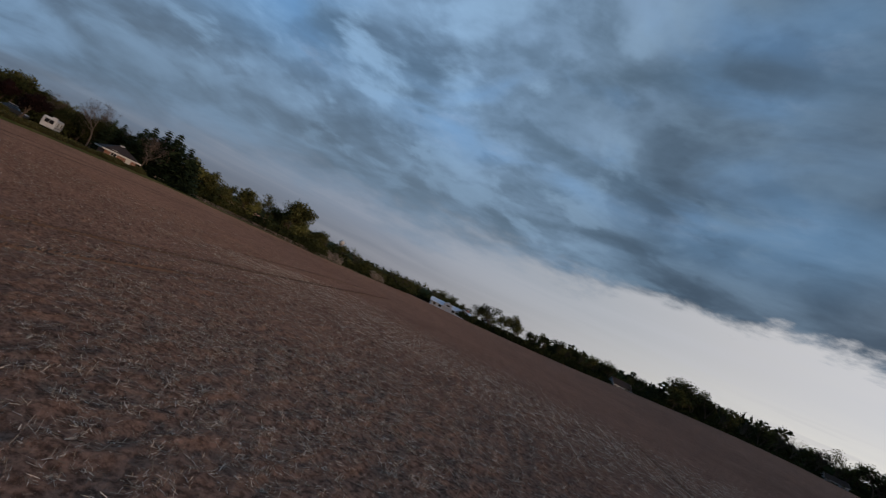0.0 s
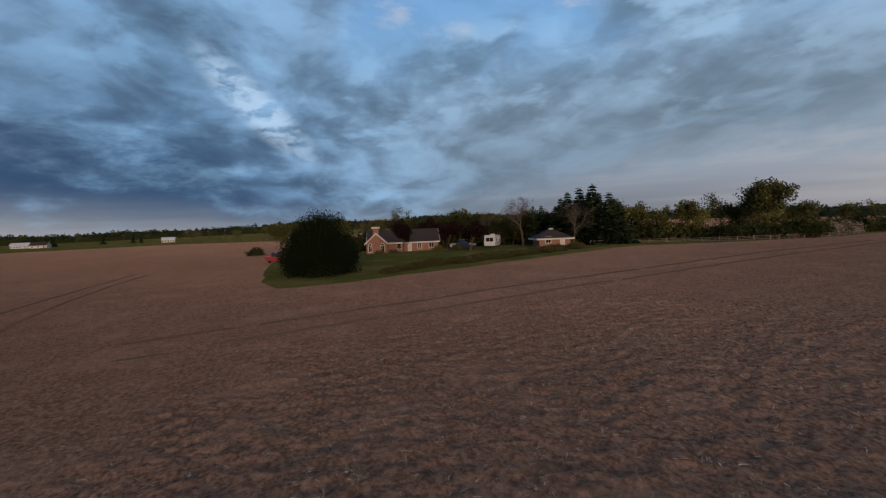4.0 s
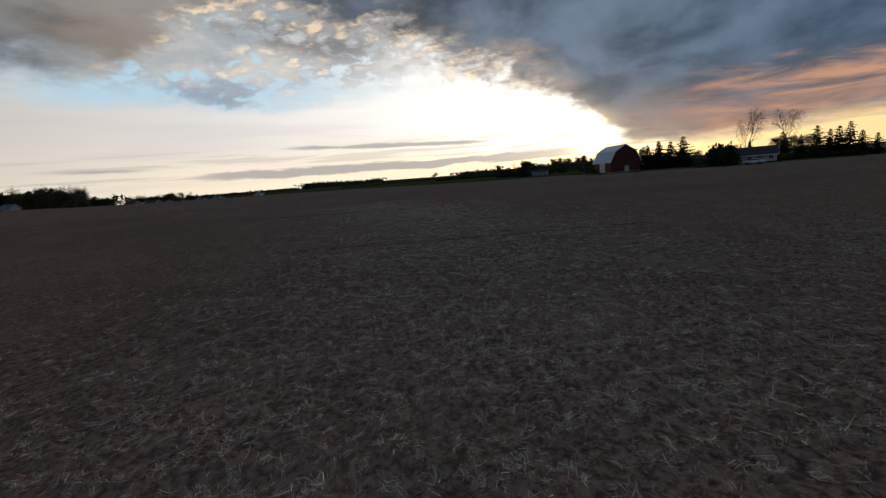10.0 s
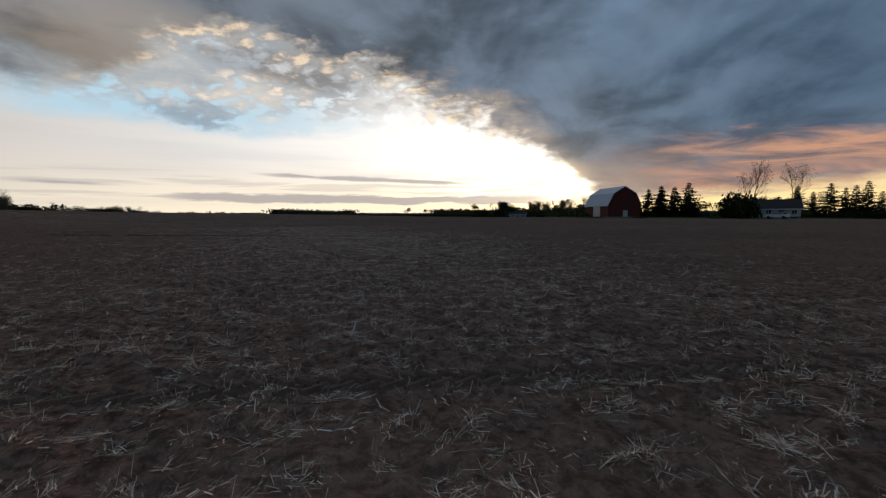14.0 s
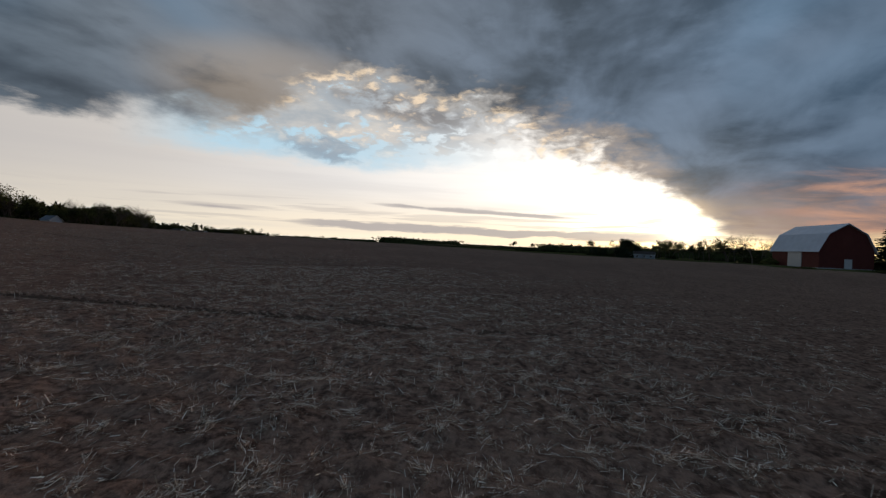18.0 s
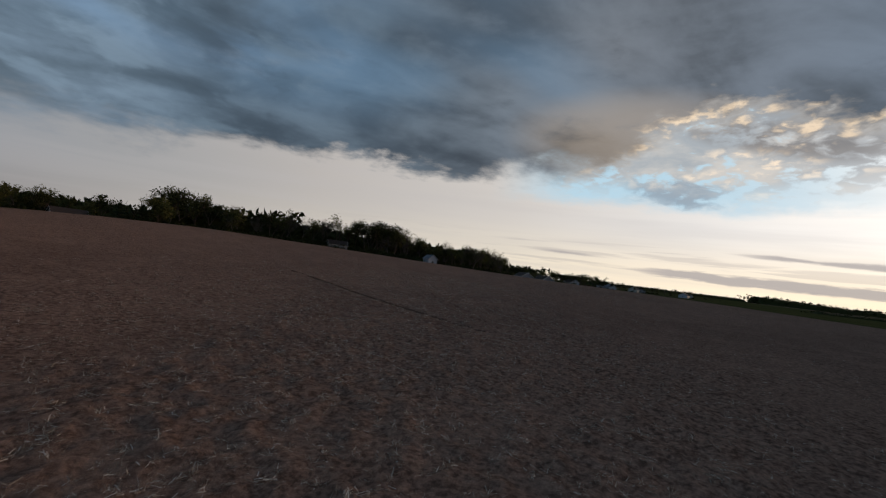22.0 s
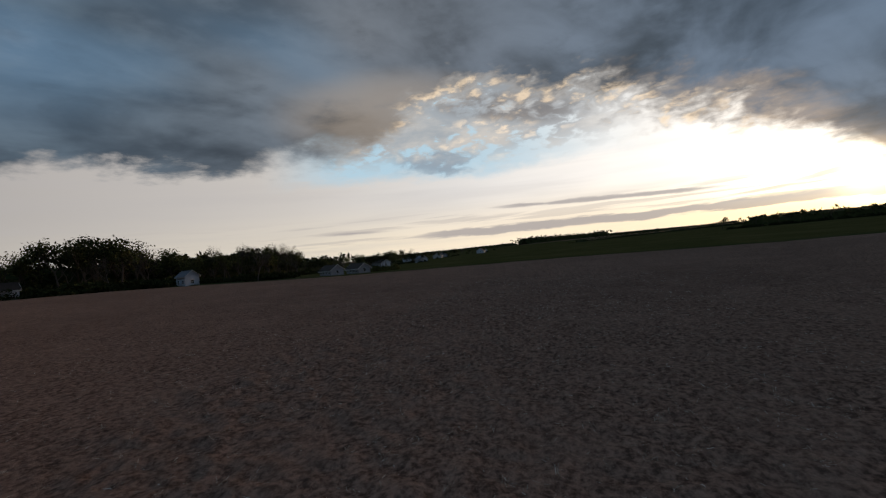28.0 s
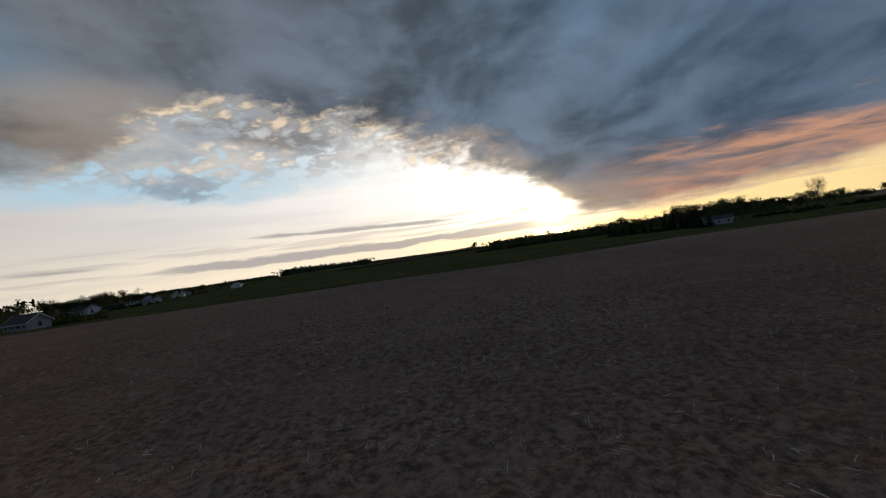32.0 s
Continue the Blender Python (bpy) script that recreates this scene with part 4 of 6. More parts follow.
# brick house with a chimney gable, behind the lawn
def brick_house():
    root = building("brick_house", -100.5, 54.5, 64, "orange brick house with arched windows and a chimney", "house")
    root.matrix_basis = root.matrix_basis @ Matrix.Diagonal((.85, .85, .95, 1))
    # the long wing lies along the field; the chimney gable steps forward from it
    gable_body(root, 15.5, 7.5, 2.3, 4.5, BRICK, SHINGLE, y0=1.2)
    bm = bmesh.new()
    a, b = -8.0, -3.7
    mid = (a + b) / 2
    yf, yb = -5.6, 1.0
    f0 = [(a, -.6), (b, -.6), (b, 2.2), (mid, 3.95), (a, 2.2)]
    va = [bm.verts.new((x, yf, z)) for x, z in f0]
    vb = [bm.verts.new((x, yb, z)) for x, z in f0]
    bm.faces.new(va), bm.faces.new(list(reversed(vb)))
    for i in range(5):
        bm.faces.new((va[i], va[(i + 1) % 5], vb[(i + 1) % 5], vb[i]))
    part("gable_wing", bm, BRICK, root)
    for s in (-1, 1):
        xe = mid + s * (b - a + .8) / 2
        q = [(xe, 1.95), (mid, 4.02), (mid, 4.18), (xe, 2.1)]
        bm = bmesh.new()
        va = [bm.verts.new((x, yf - .4, z)) for x, z in q]
        vb = [bm.verts.new((x, 1.5, z)) for x, z in q]
        bm.faces.new(va), bm.faces.new(list(reversed(vb)))
        for i in range(4):
            bm.faces.new((va[i], va[(i + 1) % 4], vb[(i + 1) % 4], vb[i]))
        part("roof", bm, SHINGLE, root)
        bm = bmesh.new()
        q = [(xe, 1.8), (mid, 3.86), (mid, 4.2), (xe, 2.14)]
        va = [bm.verts.new((x, yf - .46, z)) for x, z in q]
        vb = [bm.verts.new((x, yf - .40, z)) for x, z in q]
        bm.faces.new(va), bm.faces.new(list(reversed(vb)))
        for i in range(4):
            bm.faces.new((va[i], va[(i + 1) % 4], vb[(i + 1) % 4], vb[i]))
        part("bargeboard", bm, PAINT, root, "white gable board")
    ch = block("chimney", (mid - .6, mid + .6, yf - .45, yf + .45, -.5, 5.0), BRICK, root, "brick chimney on the gable end")
    block("cap", (mid - .85, mid + .85, yf - .68, yf + .68, 5.0, 5.3), PAINT, ch, "pale chimney cap")
    windows_along(root, (mid - 1.35, mid + 1.35), yf - .02, .5, .65, 1.1, "-y", arched=True)
    windows_along(root, (-1.0, 3.6), -2.57, .8, .75, 1.1)
    window(root, 6.3, -2.57, .8, 1.0, 1.1, "-y")
    door(root, 1.4, -2.59, .95, 2.0)


brick_house()

# hip-roofed brick outbuilding
out = building("brick_outbuilding", -81.5, 75.2, 62, "low orange brick building with a hipped dark roof", "outbuilding")
gable_body(out, 5.6, 4.6, 2.0, 3.3, BRICK, SHINGLE, hip=True, over=.6)
window(out, -1.2, -2.32, .9, .9, 1.0, "-y")
door(out, 1.4, -2.33, .9, 1.85)
block("vent", (-.4, .4, -.2, .2, 3.2, 3.5), GREY_WALL, out, "grey roof vent")


# long pale house at the north edge
def long_house():
    root = building("long_white_house", -34, 288, 12, "long white house with a grey roof and dormers", "house")
    root.matrix_basis = root.matrix_basis @ Matrix.Diagonal((1.4, 1.2, .93, 1))
    gable_body(root, 19, 9, 3.0, 5.4, WHITE, PALE_SHINGLE)
    for x in (-1.5, 6.0):
        bm = bmesh.new()
        q = [(x - 1.8, 2.6), (x + 1.8, 2.6), (x + 1.8, 4.6), (x, 6.2), (x - 1.8, 4.6)]
        va = [bm.verts.new((px, -4.9, pz)) for px, pz in q]
        vb = [bm.verts.new((px, 0, pz)) for px, pz in q]
        bm.faces.new(va), bm.faces.new(list(reversed(vb)))
        for i in range(5):
            bm.faces.new((va[i], va[(i + 1) % 5], vb[(i + 1) % 5], vb[i]))
        part("dormer", bm, WHITE, root)
        for s in (-1, 1):
            q = [(x, 6.25), (x + s * 2.2, 4.35), (x + s * 2.2, 4.5), (x, 6.4)]
            bm = bmesh.new()
            va = [bm.verts.new((px, -5.2, pz)) for px, pz in q]
            vb = [bm.verts.new((px, 0, pz)) for px, pz in q]
            bm.faces.new(va), bm.faces.new(list(reversed(vb)))
            for i in range(4):
                bm.faces.new((va[i], va[(i + 1) % 4], vb[(i + 1) % 4], vb[i]))
            part("dormer_roof", bm, PALE_SHINGLE, root)
        window(root, x, -4.93, 3.4, 1.5, 1.0, "-y")
    windows_along(root, (-7.6, -5.0, 1.6, 3.4, 8.2), -4.52, 1.0, 1.2, 1.4)
    door(root, -2.6, -4.53, 1.1, 2.1)
    block("chimney", (7.8, 8.9, .4, 1.5, 4.0, 7.2), BRICK, root, "brick chimney")


long_house()


def cottage(name, x, y, turn, L, W, eave, ridge, wall, roof, label, wins=3, category="house", group=""):
    root = building(name, x, y, turn, label, category, group)
    gable_body(root, L, W, eave, ridge, wall, roof)
    for s, nrm in ((-1, "-y"), (1, "y")):
        for i in range(wins):
            window(root, -L / 2 + (i + .5) * L / wins, s * (W / 2 + .02), 1.0, .9, 1.2, nrm)
    for s, nrm in ((-1, "-x"), (1, "x")):
        window(root, s * (L / 2 + .02), 0, 1.0, .9, 1.2, nrm)
        if ridge > 5.5:
            window(root, s * (L / 2 + .02), 0, eave + .1, .8, 1.0, nrm)
    door(root, .6 * L / wins, -W / 2 - .03, .95, 2.05)
    return root


cottage("white_cottage", 212, 224, 78, 6.0, 4.8, 3.6, 5.4, WHITE, SHINGLE_GREY, "small white gabled house at the wood edge", 2)
cottage("white_garden_house", 172, 250, -15, 9, 6.0, 3.6, 5.6, WHITE, SHINGLE, "white house half hidden by trees", 3)
cottage("grey_cottage", 239, 184, 64, 8.5, 5.2, 2.4, 4.1, GREY_WALL, SHINGLE, "pale grey bungalow with a white gable", 4)
cottage("gabled_bungalow", 249, 179, 66, 8.5, 5.2, 2.4, 4.1, GREY_WALL, SHINGLE, "white gabled bungalow at the field corner", 4)
cottage("dark_roofed_house", 68, 252, 14, 10, 7, 2.3, 5.0, GREY_WALL, SHINGLE, "low house with a dark roof at the wood edge", 4)
cottage("white_bungalow", 349, 226, 66, 9, 7, 2.8, 5.0, WHITE, SHINGLE, "white bungalow with a dark roof", 4)
cottage("white_gabled_house", -9, 297, 70, 11, 7.5, 3.2, 6.6, WHITE, SHINGLE, "white house with a steep dark roof among trees", 3)
cottage("garden_shed", 385, 215, 60, 7, 6, 2.8, 4.8, WHITE, SHINGLE_GREY, "white shed beside the green field", 2, "shed")
for i, (x, y, t, L) in enumerate([(470, 268, 25, 14), (500, 250, 15, 12), (540, 262, 35, 15), (560, 225, 10, 12), (600, 235, 25, 14)]):
    cottage("village_house", x, y, t, L, 8, 2.8, 5.3, (WHITE, CREAM, GREY_WALL)[i % 3], SHINGLE, "low pale house in the distant village", 4, group="village houses")
cottage("farmhouse", 104, -61, 52, 9.5, 7, 2.4, 4.3, CREAM, SHINGLE, "white farmhouse behind bushes and bare trees", 4)
# white garage walls in shade: the grey wall colour carries that shade
garage = cottage("garage", 309, -60, 70, 11, 7.5, 2.8, 4.4, GREY_WALL, SHINGLE, "low white garage with a pale wide door", 3, "garage")
door(garage, -5.55, 0, 4.5, 2.3, "-x", PAINT, "wide garage door")
cottage("tool_shed", 325, -55, 70, 5, 4, 2.3, 3.4, GREY_WALL, SHINGLE, "small grey shed beside the garage", 1, "shed")
cottage("long_farm_shed", -486, 14, 80, 10, 7, 3.2, 4.8, CREAM, METAL_ROOF, "long cream farm shed catching the sun", 5, "shed")
cottage("distant_farmhouse", -330, 90, 40, 14, 8, 3.0, 6.0, WHITE, SHINGLE_GREY, "white farmhouse across the field", 4)
cottage("distant_barn", -350, 96, 40, 10, 8, 4.0, 7.0, WHITE, SHINGLE_GREY, "white outbuilding beside the far farmhouse", 2, "shed")
cottage("roadside_shed", -530, -92, 85, 14, 8, 3.4, 5.0, WHITE, METAL_ROOF, "long white shed along the far road", 8, "shed")
for x, y in ((-500, -75), (-505, -180), (-470, -215)):
    cottage("roadside_house", x, y, 80, 11, 8, 2.8, 5.2, CREAM, SHINGLE, "small pale house along the far road", 3, group="roadside houses")


# ---- vehicles and yard things ----
def lathe(outline, sides=20):
    bm = bmesh.new()
    rings = [[bm.verts.new((r * math.cos(2 * math.pi * i / sides), r * math.sin(2 * math.pi * i / sides), z)) for i in range(sides)] for r, z in outline]
    for a, b in zip(rings, rings[1:]):
        for i in range(sides):
            bm.faces.new((a[i], a[(i + 1) % sides], b[(i + 1) % sides], b[i]))
    bm.faces.new(list(reversed(rings[0]))), bm.faces.new(rings[-1])
    return bm


def wheel(root, x, y, r, w):
    m = Matrix.Translation((x, y, r)) @ Matrix.Rotation(radians(90), 4, "X")
    tyre = part("wheel", lathe([(r * .6, -w / 2), (r * .93, -w / 2), (r, -w / 3), (r, w / 3), (r * .93, w / 2), (r * .6, w / 2)]), RUBBER, root, "black tyre", m)
    part("rim", lathe([(r * .2, -w * .42), (r * .58, -w * .42), (r * .58, w * .42), (r * .2, w * .42)], 14), STEEL, tyre)


def profile_body(root, name, pts, w, mat, label="", inset=0.0, bevel=.05):
    bm = bmesh.new()
    va = [bm.verts.new((x, -w / 2 + inset * max(0, z - 1) * .3, z)) for x, z in pts]
    vb = [bm.verts.new((x, w / 2 - inset * max(0, z - 1) * .3, z)) for x, z in pts]
    bm.faces.new(va), bm.faces.new(list(reversed(vb)))
    for i in range(len(pts)):
        bm.faces.new((va[i], va[(i + 1) % len(pts)], vb[(i + 1) % len(pts)], vb[i]))
    return part(name, bm, mat, root, label, bevel=bevel)


def car(name, x, y, turn, mat, label, pickup=False):
    root = building(name, x, y, turn, label, "car")
    if pickup:
        profile_body(root, "body", [(-2.6, .45), (2.6, .45), (2.65, .95), (1.2, 1.08), (-2.6, 1.1)], 1.85, mat)
        profile_body(root, "cabin", [(-.9, 1.05), (1.3, 1.05), (.7, 1.75), (-.7, 1.78)], 1.6, GLASS, "dark glazed cabin", .4)
        block("roof", (-.66, .66, -.66, .66, 1.76, 1.82), mat, root)
    else:
        profile_body(root, "body", [(-2.15, .4), (2.15, .4), (2.2, .8), (1.2, .98), (-2.05, 1.02), (-2.2, .75)], 1.75, mat)
        profile_body(root, "cabin", [(-1.7, .98), (1.15, .96), (.45, 1.42), (-1.2, 1.44)], 1.5, GLASS, "dark glazed cabin", .6)
        block("roof", (-1.15, .4, -.58, .58, 1.42, 1.48), mat, root, bevel=.02)
    for wx in (-1.35, 1.4):
        for wy in (-.78, .78):
            wheel(root, wx, wy, .34, .22)
    for s in (-1, 1):
        block("headlight", (2.15, 2.22, s * .6 - .16, s * .6 + .16, .66, .8), GLASS, root)
        block("tail_light", (-2.22, -2.1, s * .65 - .12, s * .65 + .12, .72, .88), CAR_RED, root)


car("white_car", 96.5, -55.0, 30, CAR_WHITE, "white car parked on the farmyard grass")
car("red_pickup", -98, 30.5, 20, CAR_RED, "red pickup behind the large dark shrub", True)
car("dark_car", -92.5, 63.5, 40, CAR_DARK, "dark car parked beside the camper")
car("silver_pickup", -97.5, 66.5, 50, STEEL, "grey pickup parked behind the camper", True)


def camper():
    root = building("camper_van", -91.5, 69.5, 130, "white camper trailer with a large rear window", "camper")
    root.matrix_basis = root.matrix_basis @ Matrix.Diagonal((.85, .9, .9, 1))
    profile_body(root, "body", [(-3.2, .6), (2.6, .6), (3.0, 1.3), (2.7, 2.8), (-3.1, 2.85), (-3.25, 1.2)], 2.35, CAR_WHITE, bevel=.10)
    window(root, -3.2, 0, 1.55, 1.5, .8, "-x")
    windows_along(root, (-1.6, 1.2), -1.19, 1.5, 1.0, .7)
    windows_along(root, (-1.6, .2), 1.19, 1.5, 1.0, .7, "y")
    block("door", (1.9, 2.5, 1.17, 1.21, .7, 2.5), PAINT, root)
    block("air_conditioner", (-.6, .5, -.4, .4, 2.84, 3.12), PAINT, root, bevel=.05)
    block("stripe", (-3.0, 2.6, -1.20, -1.176, 1.05, 1.2), GREY_WALL, root)
    for s in (-1, 1):
        wheel(root, -.4, s * 1.0, .36, .22), wheel(root, .5, s * 1.0, .36, .22)
    block("hitch", (2.6, 4.1, -.08, .08, .5, .6), STEEL, root)


camper()


def fence(points, label, rails=3, step=2.6, height=.95):
    root = tagged(new("rail_fence"), label, "fence")
    pts = resample(points, step)
    bm = bmesh.new()
    box(bm, -.07, .07, -.07, .07, -.3, height)
    first = part("post", bm, RAIL_WOOD, root, bevel=.01)
    for i, (x, y) in enumerate(pts):
        ob = first if i == 0 else new("post", first.data)
        ob.parent = root
        ob.matrix_basis = Matrix.Translation((x, y, land(x, y))) @ Matrix.Rotation(.1 * noise.noise((i, 0, 0)), 4, "X")
    for (a, b), (c, d) in zip(pts, pts[1:]):
        for r in range(rails):
            z = .3 + r * (height - .4) / (rails - 1)
            p, q = Vector((a, b, land(a, b) + z)), Vector((c, d, land(c, d) + z))
            v, f = [], []
            tube(v, f, p - (q - p) * .04, q + (q - p) * .04, .042, .038, 5)
            mesh_object("rail", v, f, RAIL_WOOD, root)


fence([(-77.8, 93.5), (-71, 100), (-64.5, 106), (-62, 113), (-60, 126), (-57, 142)], "weathered wooden rail fence along the field edge")
fence([(-79.5, 83.5), (-79.0, 86.5)], "short broken piece of wooden rail fence", 2)


def water_tower():
    root = building("water_tower", -530, 1273, 0, "white water tower catching the last sun", "water tower")
    bm = bmesh.new()
    bmesh.ops.create_uvsphere(bm, u_segments=24, v_segments=14, radius=8.6, matrix=Matrix.Translation((0, 0, 30 - land(-530, 1273) + 8)))
    part("tank", bm, PAINT, root)
    part("stem", lathe([(3.0, -1), (1.6, 4), (1.5, 22 - land(-530, 1273) + 9)], 16), PAINT, root)


water_tower()


def pole(x, y, h=9.0):
    root = building("utility_pole", x, y, 80, "wooden utility pole along the far road", "utility pole", "far poles")
    part("shaft", lathe([(.16, -.5), (.14, h * .5), (.11, h)], 10), BARK, root)
    block("crossarm", (-1.1, 1.1, -.06, .06, h - .7, h - .55), BARK, root)
    for s in (-1, 0, 1):
        part("insulator", lathe([(.04, h - .55), (.06, h - .45), (.03, h - .35)], 8), GREY_WALL, root, at=Matrix.Translation((s * .95, 0, 0)))


for px, py in ((-420, -105), (-430, -60), (-440, -15), (-452, 30)):
    pole(px, py)

# ---- trees, by place ----
YEW = bush(11, 6.5, 3.85, "very large dark round evergreen shrub on the lawn corner", LEAF_YEW, "large_shrub", 110, .085, 760, category="shrub")
move(YEW, -69.4, 29.3)
BARE_A = broadleaf(21, 10.5, "bare deciduous tree with fine spreading twigs", LEAF, 0, name="bare_tree", spread_deg=42, bark=PALE_BARK)
BARE_B = broadleaf(22, 9.0, "bare deciduous tree with fine spreading twigs", LEAF, 0, name="bare_tree", spread_deg=40, bark=PALE_BARK)
BARE_C = broadleaf(29, 16.0, "tall bare tree with a high open crown", LEAF, 0, name="bare_tree", trunk_share=.36, spread_deg=42)
GREEN_A = broadleaf(31, 11.0, "broad tree in fresh spring leaf", LEAF, 1.0, name="leafy_tree")
GREEN_B = broadleaf(32, 11.0, "round-crowned tree in spring leaf", LEAF, .9, name="leafy_tree", spread_deg=44)
GREEN_C = broadleaf(33, 11.0, "thin tree just coming into leaf", LEAF, .45, name="leafy_tree", spread_deg=34)
PALE_A = broadleaf(34, 10.0, "tree with pale young leaves", LEAF_PALE, .8, name="leafy_tree")
DARK_A = broadleaf(35, 11.0, "dense dark tree of the wood edge", LEAF_DARK, 1.0, name="leafy_tree", spread_deg=42)
PLUM = broadleaf(36, 5.0, "small plum-leaved tree in front of the brick house", LEAF_PURPLE, 1.0, size=.34, name="plum_tree", trunk_share=.2)
SPRUCE = conifer(41, 10.0, "dark spruce with drooping branches", .27, .55, "spruce")
PINE = conifer(42, 9.0, "ragged dark pine with open branches", .32, .75, "pine")
SPRUCE_THIN = conifer(43, 9.0, "narrow dark spruce standing in a row", .25, .7, "spruce")
SHRUB = bush(51, 2.2, 2.0, "leafy green shrub beside a wall", LEAF, "shrub", 14, .16, 110)
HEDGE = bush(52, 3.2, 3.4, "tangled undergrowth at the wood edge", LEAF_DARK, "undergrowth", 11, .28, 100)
BLOSSOM = bush(53, 4.2, 3.6, "pale blossoming bush at the field edge", LEAF_BLOSSOM, "blossom_bush", 12, .22, 120)
GRASSY = bush(54, .8, 1.6, "weedy clump on the lawn edge", LEAF, "weed_clump", 10, .12, 70)
FAR_A = broadleaf(61, 11.0, "broad tree in fresh spring leaf", LEAF, 1.0, .29, "leafy_tree", levels=2, most=110, per=15, gap=.070)
FAR_B = broadleaf(62, 11.0, "round-crowned tree in spring leaf", LEAF, 1.0, .29, "leafy_tree", spread_deg=46, levels=2, most=110, per=15, gap=.070)
FAR_C = broadleaf(63, 11.0, "thin tree just coming into leaf", LEAF, .6, .27, "leafy_tree", spread_deg=36, levels=2, most=80, per=16, gap=.06)
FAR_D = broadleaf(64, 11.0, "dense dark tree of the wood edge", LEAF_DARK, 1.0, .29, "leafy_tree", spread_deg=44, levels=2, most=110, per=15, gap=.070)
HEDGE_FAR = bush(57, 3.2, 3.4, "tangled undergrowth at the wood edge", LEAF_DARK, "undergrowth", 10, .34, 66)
HEDGE_GREEN = bush(58, 3.2, 3.2, "leafy green thicket along the field edge", LEAF, "undergrowth", 12, .26, 105)
ROUGH = bush(55, 1.0, 1.3, "tall rough grass and weeds at the lawn edge", LEAF_ROUGH, "weed_clump", 13, .085, 100)

scatter(PLUM, [(-86.8, 47.6, 1.12, .8), (-86.5, 60.5, 1.0, 1.2), (-88.5, 62, .9, 1.2), (-100, 62.5, 1.25, 1.1), (-103, 66, 1.1, 1.2)])
scatter(BARE_A, [(-89.5, 75.5, .92, 1.0), (-97, 82.5, 1.0, 1.0), (-104, 95, .8, 1.0), (-95, 100, .85, 1.0), (285, 238, .9, 1.0), (318, 262, .75, 1.1), (219.5, 200, 1.05, 1.25)])
scatter(BARE_B, [(-80.5, 80.0, .86, 1.0), (-82.5, 84, .9, 1.1), (-110, 108, .8, 1.0), (340, -60, 1.0, .9), (352, -55, .9, .9), (116, -86, .8, 1.1), (120, -89, .8, 1.1)])
scatter(BARE_C, [(135, -82.7, 1.10, .72), (137, -84, .9, .6), (128.6, -89.8, .98, .80), (299.4, -101.8, .95, .8), (302, -106.5, .9, .8), (272, 240, 1.0, .8), (265.5, 233.5, 1.0, .95), (278, 235, .96, .9), (250, 240, 1.0, .8), (240, 246, 1.0, .75), (257, 238, .95, .8)])
scatter(SPRUCE, [(-81, 86, 1.22, 1.35), (-83, 90, 1.08, 1.4), (-85.5, 84, 1.1, 1.35), (-80.5, 92, .92, 1.5), (-87, 92, 1.12, 1.4), (-84, 80.5, .95, 1.3), (-79.5, 89, 1.05, 1.45), (-86, 88, 1.2, 1.4), (123.4, -41.3, .80, 1.5), (121.5, -43.8, .88, 1.6), (119.6, -46.4, .84, 1.5), (125, -46, .7, 1.6), (82, 248, 1.05, 1.0), (131, -80.5, .75, .9), (123.5, -86.5, .85, .9), (90, 275, .8, .8)])
scatter(PINE, [(119.2, -50.2, 1.05, 1.5), (116.8, -48.2, .7, 1.2), (121, -89.5, .85, 1.2), (312, -55, .9, .9), (330, -62, 1.0, .8), (296, -46, .7, 1.1)])
SP = [(118.6, -92.4, 1.10, 1.45), (116.3, -94.4, .95, 1.3), (114.7, -95.8, 1.02, 1.5), (112.9, -97.4, 1.14, 1.35), (110.6, -98.8, .82, 1.7), (108.2, -101, .70, 1.5), (113.8, -77.2, .95, 1.3), (300, -45, .8, 1.2), (306, -47, 1.0, 1.1), (318, -58, 1.1, 1.0), (322, -61, .9, 1.0)]
scatter(SPRUCE_THIN, SP)
scatter(SHRUB, [(-78.5, 77.5, .6, 1.0), (-92.2, 57.5, .55, 1.1), (-90.4, 60.4, .5, 1.2), (-95.8, 47.4, .45, 1.1), (-96.5, 50.5, .4, 1.2), (106, -70, .9, 1.5), (134, -27.5, .8, 1.0), (110, -75, 1.0, 1.5)])
scatter(GRASSY, [(-66, 36.5, .7, 1.2), (-68.2, 43, .9, 1.5), (-69.5, 50, .8, 1.8), (-72, 58, .9, 1.6), (-70.8, 62.5, .7, 1.5), (-75, 66, .8, 1.5), (118, -24, .5, 2), (112, -32, .6, 2), (104, -46, .5, 2.2), (99, -62, .5, 2.2), (140, -24.5, .5, 2.2)])

rng = random.Random(5)
KINDS = {"g": [GREEN_A, GREEN_B, GREEN_C], "w": [DARK_A, GREEN_A, DARK_A, GREEN_B, GREEN_C], "p": [PALE_A, GREEN_C], "u": [HEDGE], "h": [ROUGH], "v": [HEDGE_GREEN], "d": [DARK_A], "b": [BLOSSOM], "c": [SPRUCE, SPRUCE_THIN], "o": [BARE_A, BARE_B, GREEN_C]}
SPOTS = {}
DISTANT = {GREEN_A: FAR_A, GREEN_B: FAR_B, GREEN_C: FAR_C, PALE_A: FAR_C, DARK_A: FAR_D, HEDGE: HEDGE_FAR}
MIDDLE = [(0, 0), (-30, 25), (10, 30), (60, 45), (110, 88), (142, 91)]


def distant(x, y):
    return min(math.hypot(x - u, y - v) for u, v in MIDDLE) > 125


